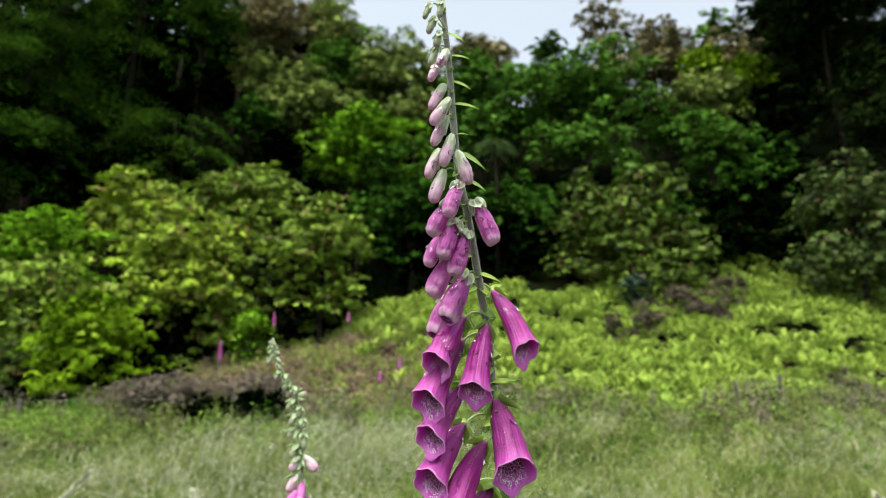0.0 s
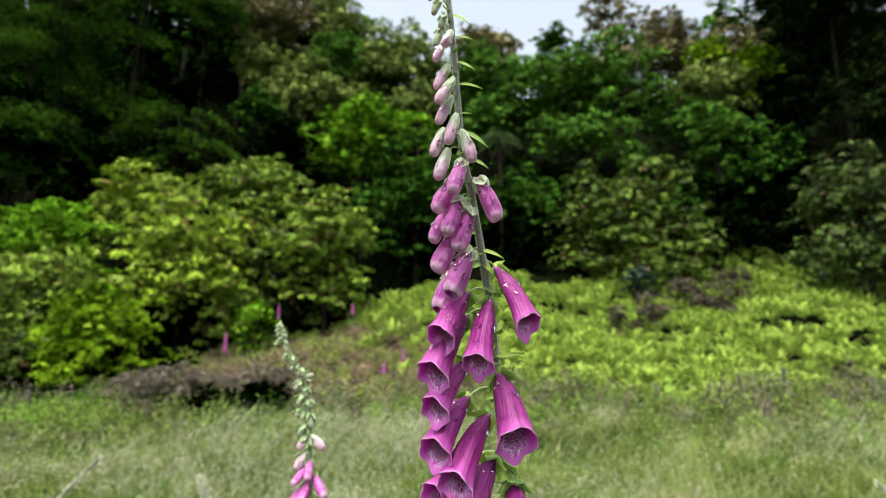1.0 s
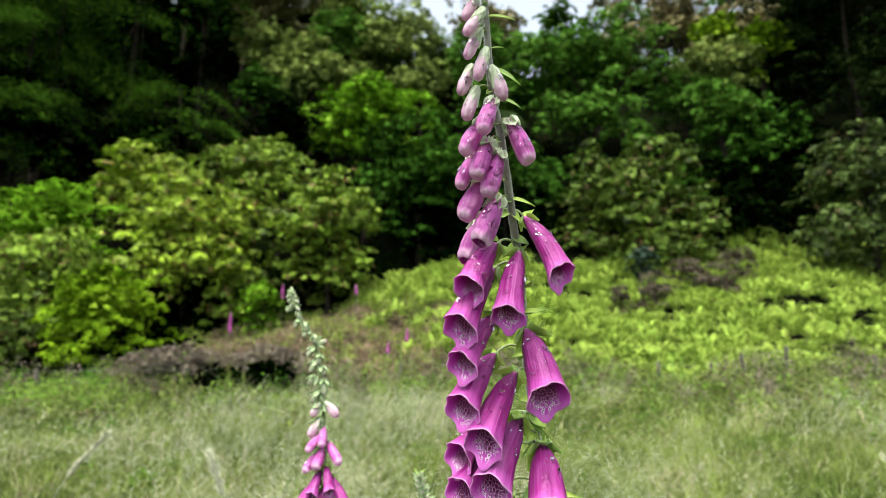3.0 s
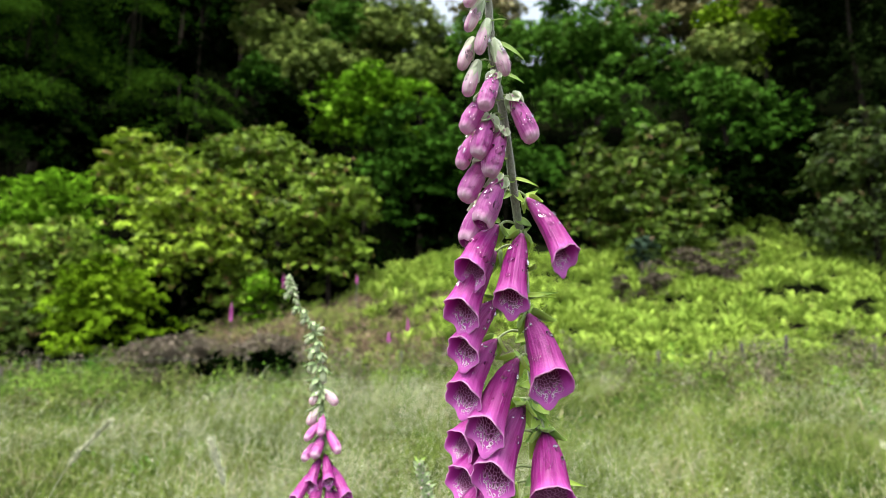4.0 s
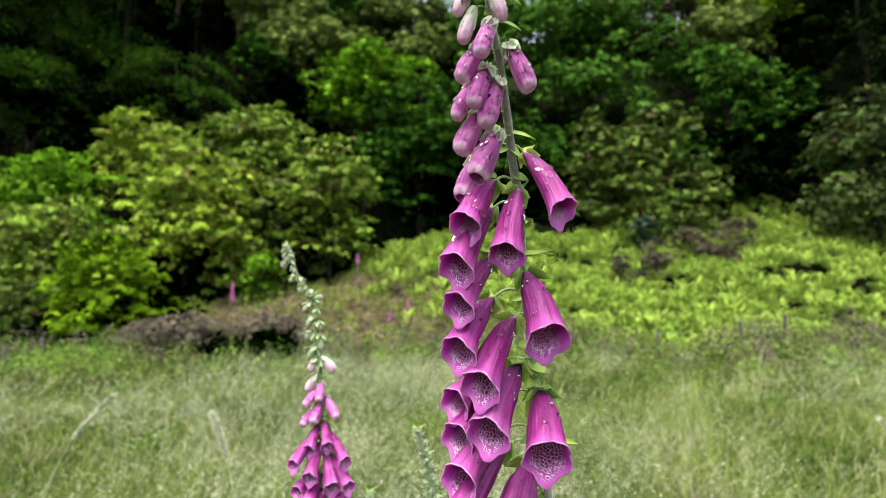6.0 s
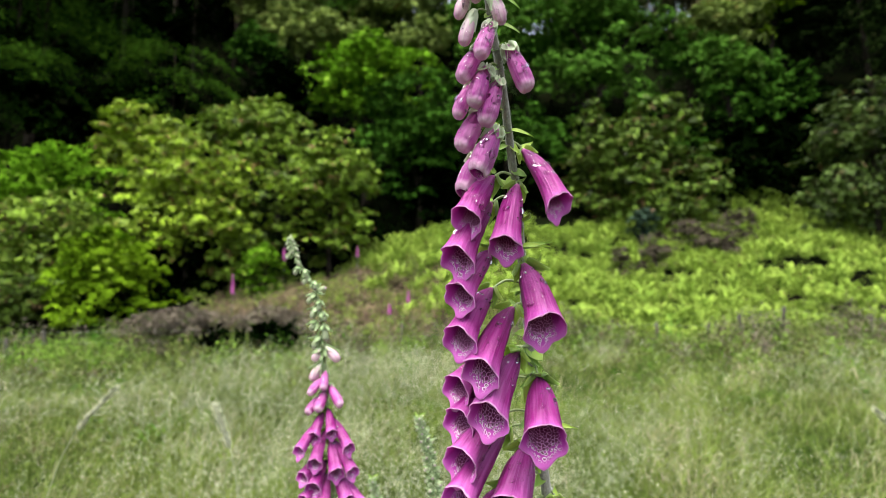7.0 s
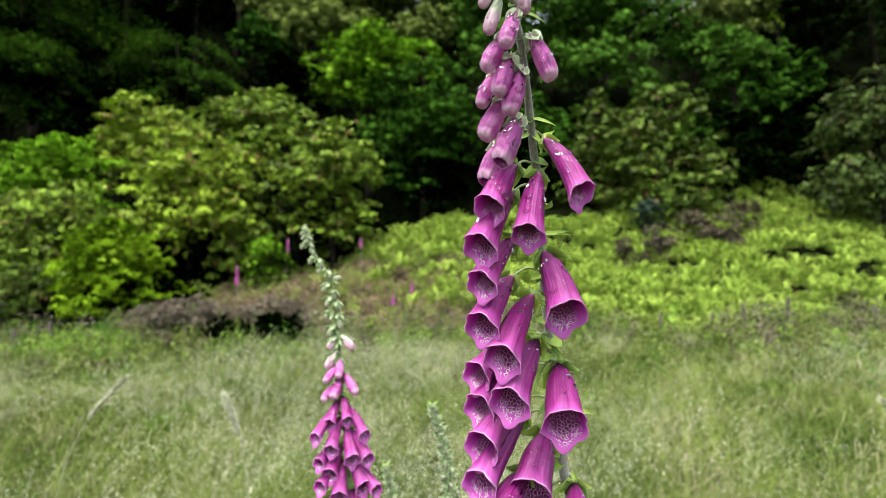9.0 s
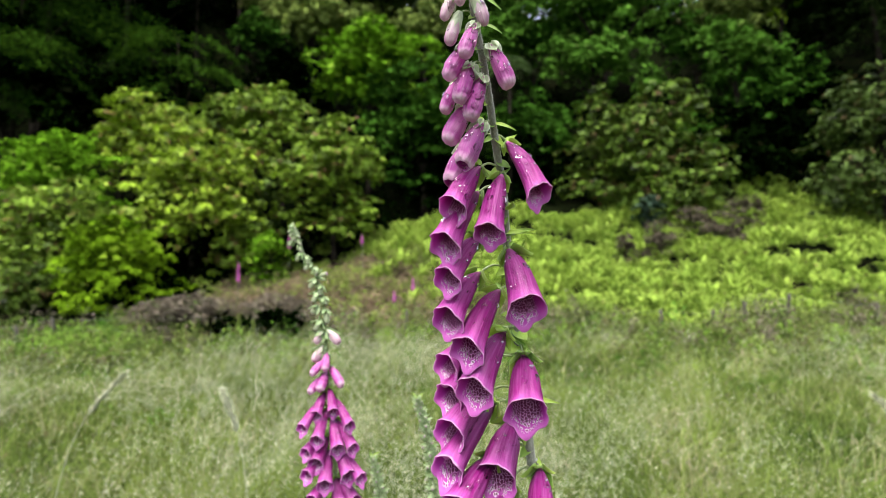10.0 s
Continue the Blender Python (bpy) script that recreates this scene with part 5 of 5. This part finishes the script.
# lower bells in shadow: most take the darker petal as painted shade
flower(tall, STAGES["full"], (0.0293, 0.3523, 1.1808), (0.0082, 0.3211, 1.1500), 0.0110)
flower(tall, STAGES["bell"], (0.0421, 0.3524, 1.1652), (0.0397, 0.3209, 1.1372), 0.0120)
flower(tall, STAGES["full"], (0.0129, 0.3686, 1.1747), (-0.0088, 0.3492, 1.1601), 0.0095)
flower(tall, STAGES["full"], (0.0151, 0.3689, 1.1568), (-0.0074, 0.3465, 1.1407), 0.0101)
flower(tall, STAGES["full"], (0.0167, 0.3647, 1.1383), (-0.0066, 0.3381, 1.1202), 0.0107)
flower(tall, STAGES["full"], (0.0243, 0.3805, 1.1291), (-0.0078, 0.3370, 1.1008), 0.0102)
flower(tall, STAGES["full"], (0.0379, 0.3735, 1.1196), (0.0218, 0.3391, 1.0929), 0.0128)
flower(tall, STAGES["bell"], (0.0541, 0.3695, 1.0880), (0.0488, 0.3327, 1.0644), 0.0102)
flower(tall, STAGES["full"], (0.0222, 0.3633, 1.0972), (-0.0019, 0.3293, 1.0777), 0.0111)
flower(tall, STAGES["full"], (0.0321, 0.3610, 1.0802), (0.0195, 0.3246, 1.0578), 0.0110)
bract(tall, (0.0028, 0.2501, 1.4249), (0.0106, 0.2440, 1.4189))
bract(tall, (0.0044, 0.2529, 1.4133), (0.0124, 0.2460, 1.4102))
bract(tall, (0.0052, 0.2561, 1.4003), (0.0136, 0.2496, 1.3951))
bract(tall, (0.0062, 0.2589, 1.3886), (0.0173, 0.2520, 1.3855))
bract(tall, (0.0063, 0.2641, 1.3735), (0.0120, 0.2567, 1.3722))
bract(tall, (0.0100, 0.2677, 1.3646), (0.0215, 0.2619, 1.3566))
bract(tall, (0.0139, 0.2733, 1.3509), (0.0218, 0.2668, 1.3456))
bract(tall, (0.0209, 0.2997, 1.3047), (0.0311, 0.2923, 1.3011))
bract(tall, (0.0300, 0.3346, 1.2428), (0.0439, 0.3245, 1.2479))
bract(tall, (0.0294, 0.3336, 1.2445), (0.0436, 0.3245, 1.2458))
bract(tall, (0.0342, 0.3624, 1.1804), (0.0462, 0.3537, 1.1712))
bract(tall, (0.0369, 0.3631, 1.1756), (0.0435, 0.3542, 1.1706))
bract(tall, (0.0489, 0.3691, 1.1344), (0.0646, 0.3597, 1.1355))
for i in range(16):
    line = tall["line"]
    j = min(range(len(line) // 3), key=lambda k: abs(line[k * 3 + 2] - (1.285 - 0.0105 * i)))
    root = Vector(line[j * 3:j * 3 + 3])
    a = 2.4 * i + 0.6
    tip = root + Vector((math.cos(a) * 0.9 - 0.35, -0.55 + 0.25 * math.sin(a), -0.55 + 0.5 * math.sin(1.7 * i))).normalized() * (0.013 + 0.004 * (i % 3))
    bract(tall, root, tip, i, BROAD_MESH)
slender = foxglove([(-0.1844, 0.5850, 1.2861), (-0.1796, 0.5850, 1.2721), (-0.1709, 0.5850, 1.2499), (-0.1579, 0.5850, 1.2279), (-0.1493, 0.5850, 1.2029), (-0.1456, 0.5850, 1.1719), (-0.1432, 0.5850, 1.1351), (-0.1401, 0.5850, 1.0987), (-0.1345, 0.5850, 1.0508), (-0.1299, 0.5850, 0.9918), (-0.1243, 0.5850, 0.9339)], 0.0010, 0.0028, "slender foxglove with green buds above magenta bells", STALK)
flower(slender, STAGES["bud0"], (-0.1841, 0.5800, 1.2829), (-0.1852, 0.5780, 1.2789), 0.0013, 0.4)
flower(slender, STAGES["bud0"], (-0.1821, 0.5800, 1.2817), (-0.1783, 0.5780, 1.2776), 0.0013, 0.4)
flower(slender, STAGES["bud0"], (-0.1833, 0.5800, 1.2791), (-0.1870, 0.5780, 1.2739), 0.0014, 0.4)
flower(slender, STAGES["bud0"], (-0.1808, 0.5800, 1.2779), (-0.1763, 0.5780, 1.2732), 0.0014, 0.4)
flower(slender, STAGES["bud0"], (-0.1820, 0.5800, 1.2747), (-0.1856, 0.5780, 1.2689), 0.0017, 0.4)
flower(slender, STAGES["bud0"], (-0.1794, 0.5800, 1.2734), (-0.1737, 0.5780, 1.2682), 0.0017, 0.4)
flower(slender, STAGES["bud0"], (-0.1806, 0.5800, 1.2703), (-0.1830, 0.5780, 1.2638), 0.0017, 0.4)
flower(slender, STAGES["bud0"], (-0.1787, 0.5800, 1.2665), (-0.1723, 0.5780, 1.2600), 0.0020, 0.4)
flower(slender, STAGES["bud0"], (-0.1800, 0.5800, 1.2716), (-0.1793, 0.5780, 1.2651), 0.0017, 0.4)
flower(slender, STAGES["bud0"], (-0.1814, 0.5800, 1.2766), (-0.1813, 0.5780, 1.2713), 0.0014, 0.4)
flower(slender, STAGES["bud0"], (-0.1824, 0.5800, 1.2653), (-0.1861, 0.5780, 1.2588), 0.0020, 0.4)
flower(slender, STAGES["bud0"], (-0.1760, 0.5800, 1.2602), (-0.1721, 0.5780, 1.2525), 0.0020, 0.4)
flower(slender, STAGES["bud0"], (-0.1727, 0.5800, 1.2514), (-0.1769, 0.5780, 1.2426), 0.0025, 0.4)
flower(slender, STAGES["bud0"], (-0.1663, 0.5800, 1.2477), (-0.1637, 0.5780, 1.2388), 0.0025, 0.4)
flower(slender, STAGES["bud0"], (-0.1612, 0.5800, 1.2401), (-0.1680, 0.5780, 1.2326), 0.0027, 0.4)
flower(slender, STAGES["bud0"], (-0.1567, 0.5800, 1.2351), (-0.1542, 0.5780, 1.2264), 0.0027, 0.4)
flower(slender, STAGES["bud0"], (-0.1534, 0.5800, 1.2246), (-0.1430, 0.5780, 1.2288), 0.0030, 0.4)
flower(slender, STAGES["bud0"], (-0.1565, 0.5800, 1.2227), (-0.1620, 0.5780, 1.2122), 0.0030, 0.4)
flower(slender, STAGES["bud0"], (-0.1495, 0.5800, 1.2153), (-0.1507, 0.5780, 1.2041), 0.0030, 0.4)
flower(slender, STAGES["bud0"], (-0.1531, 0.5800, 1.2091), (-0.1574, 0.5780, 1.1968), 0.0033, 0.4)
flower(slender, STAGES["bud0"], (-0.1468, 0.5800, 1.2029), (-0.1437, 0.5780, 1.1937), 0.0030, 0.4)
flower(slender, STAGES["bud0"], (-0.1529, 0.5800, 1.1937), (-0.1584, 0.5780, 1.1845), 0.0035, 0.4)
flower(slender, STAGES["bud0"], (-0.1453, 0.5800, 1.1894), (-0.1421, 0.5780, 1.1735), 0.0035, 0.4)
flower(slender, STAGES["bud0"], (-0.1489, 0.5800, 1.1783), (-0.1549, 0.5780, 1.1662), 0.0038, 0.4)
flower(slender, STAGES["bud1"], (-0.1462, 0.5800, 1.1661), (-0.1542, 0.5760, 1.1531), 0.0042, 0.4)
flower(slender, STAGES["bud1"], (-0.1425, 0.5800, 1.1673), (-0.1278, 0.5760, 1.1531), 0.0048, 0.4)
flower(slender, STAGES["bud1"], (-0.1459, 0.5800, 1.1509), (-0.1557, 0.5760, 1.1332), 0.0048, 0.4)
flower(slender, STAGES["bud2"], (-0.1444, 0.5800, 1.1357), (-0.1540, 0.5616, 1.1219), 0.0042, 0.4)
flower(slender, STAGES["bud2"], (-0.1421, 0.5800, 1.1430), (-0.1408, 0.5654, 1.1259), 0.0045, 0.4)
flower(slender, STAGES["bud2"], (-0.1382, 0.5800, 1.1285), (-0.1222, 0.5639, 1.1099), 0.0050, 0.4)
flower(slender, STAGES["bud2"], (-0.1418, 0.5800, 1.1224), (-0.1456, 0.5622, 1.1055), 0.0055, 0.4)
flower(slender, STAGES["bud2"], (-0.1478, 0.5800, 1.1164), (-0.1557, 0.5624, 1.1031), 0.0045, 0.4)
flower(slender, STAGES["full"], (-0.1390, 0.5800, 1.1056), (-0.1301, 0.5609, 1.0848), 0.0060, 0.4)
flower(slender, STAGES["full"], (-0.1433, 0.5800, 1.1008), (-0.1478, 0.5584, 1.0820), 0.0064, 0.4)
flower(slender, STAGES["full"], (-0.1352, 0.5800, 1.0960), (-0.1120, 0.5563, 1.0729), 0.0060, 0.4)
flower(slender, STAGES["full"], (-0.1450, 0.5800, 1.0924), (-0.1589, 0.5485, 1.0720), 0.0060, 0.4)
flower(slender, STAGES["full"], (-0.1405, 0.5800, 1.0829), (-0.1443, 0.5512, 1.0590), 0.0070, 0.4)
flower(slender, STAGES["full"], (-0.1355, 0.5800, 1.0758), (-0.1231, 0.5526, 1.0497), 0.0075, 0.4)
flower(slender, STAGES["full"], (-0.1324, 0.5800, 1.0728), (-0.1080, 0.5550, 1.0507), 0.0064, 0.4)
flower(slender, STAGES["full"], (-0.1426, 0.5800, 1.0580), (-0.1565, 0.5543, 1.0451), 0.0064, 0.4)
flower(slender, STAGES["full"], (-0.1401, 0.5800, 1.0544), (-0.1456, 0.5532, 1.0348), 0.0079, 0.4)
flower(slender, STAGES["full"], (-0.1320, 0.5800, 1.0462), (-0.1113, 0.5529, 1.0234), 0.0079, 0.4)
flower(slender, STAGES["full"], (-0.1289, 0.5800, 1.0403), (-0.0994, 0.5539, 1.0215), 0.0064, 0.4)
flower(slender, STAGES["full"], (-0.1380, 0.5800, 1.0403), (-0.1349, 0.5488, 1.0155), 0.0079, 0.4)
flower(slender, STAGES["full"], (-0.1410, 0.5800, 1.0344), (-0.1549, 0.5543, 1.0227), 0.0070, 0.4)
flower(slender, STAGES["full"], (-0.1303, 0.5800, 1.0111), (-0.1217, 0.5579, 0.9937), 0.0084, 0.4)
flower(slender, STAGES["full"], (-0.1376, 0.5800, 1.0110), (-0.1486, 0.5541, 0.9979), 0.0075, 0.4)
flower(slender, STAGES["full"], (-0.1285, 0.5800, 1.0111), (-0.1062, 0.5586, 0.9962), 0.0075, 0.4)


def bud_spike(spine, label):
    """A young foxglove whose spike is still all green buds."""
    plant = foxglove(spine, 0.0012, 0.0028, label, STALK)
    line = glide(spine, 12)
    for i, p in enumerate(line[:-2]):
        grown = i / len(line)
        a = i * 2.4
        out = Vector((math.cos(a), math.sin(a), 0.35 - 0.9 * grown)) * (0.004 + 0.006 * grown)
        flower(plant, STAGES["bud0"], p + out * 0.3, p + out * 1.3, 0.0011 + 0.0016 * grown, 0)
        long = 0.008 + 0.007 * grown
        bract(plant, p, p + Vector((math.cos(a) * long, math.sin(a) * long, long * (0.8 - 0.9 * grown))), i, BRACT_MESH if i < 4 else PALE_BRACTS)
    return plant


bud_spike([(-0.0486, 0.6400, 1.0836), (-0.0452, 0.6400, 1.0699), (-0.0385, 0.6400, 1.0503), (-0.0325, 0.6400, 1.0212), (-0.0279, 0.6400, 0.9891), (-0.0240, 0.6400, 0.9573)], "young foxglove spike of pale green buds")
bud_spike([(-0.1096, 0.7000, 0.9980), (-0.1043, 0.7000, 0.9755), (-0.0982, 0.7000, 0.9475), (-0.0937, 0.7000, 0.9198)], "short foxglove spike just coming into bud")


def far_foxglove(x, y, tall, spike):
    """A foxglove far up the bank: a stem with a spike of hanging bells."""
    z = float(ground_z(x, y))
    plant = new("foxglove")
    plant.location = (x, y, z)
    tagged(plant, "distant magenta foxglove standing in dead bracken", "foxglove", "foxgloves on the bank")
    v, f = tube([(x, y, z - 0.05), (x, y, z + tall * 0.6), (x + 0.02, y, z + tall)], [0.008, 0.006, 0.002], 6)
    solid("stem", v, f, STEM, plant)
    for i in range(34):
        t = i / 34
        a = i * 2.4
        p = Vector((x, y, z + tall - spike * (1 - t)))
        way = Vector((math.cos(a), math.sin(a), -0.9)).normalized()
        size = (0.03 + 0.09 * spike) * (1 - 0.6 * t)
        v, f = tube([p, p + way * size * 0.5, p + way * size], [0.008, 0.026 * (1 - 0.6 * t), 0.034 * (1 - 0.6 * t)], 7)
        solid("flower", v, f, PETAL_OPEN, plant)


for spot in ((-7.8, 19.0, 1.70, 0.65), (-7.25, 23.0, 2.10, 0.55), (-3.97, 22.5, 1.85, 0.38), (-1.6, 20.0, 1.05, 0.42), (-2.07, 18.0, 0.92, 0.30)):
    far_foxglove(*spot)
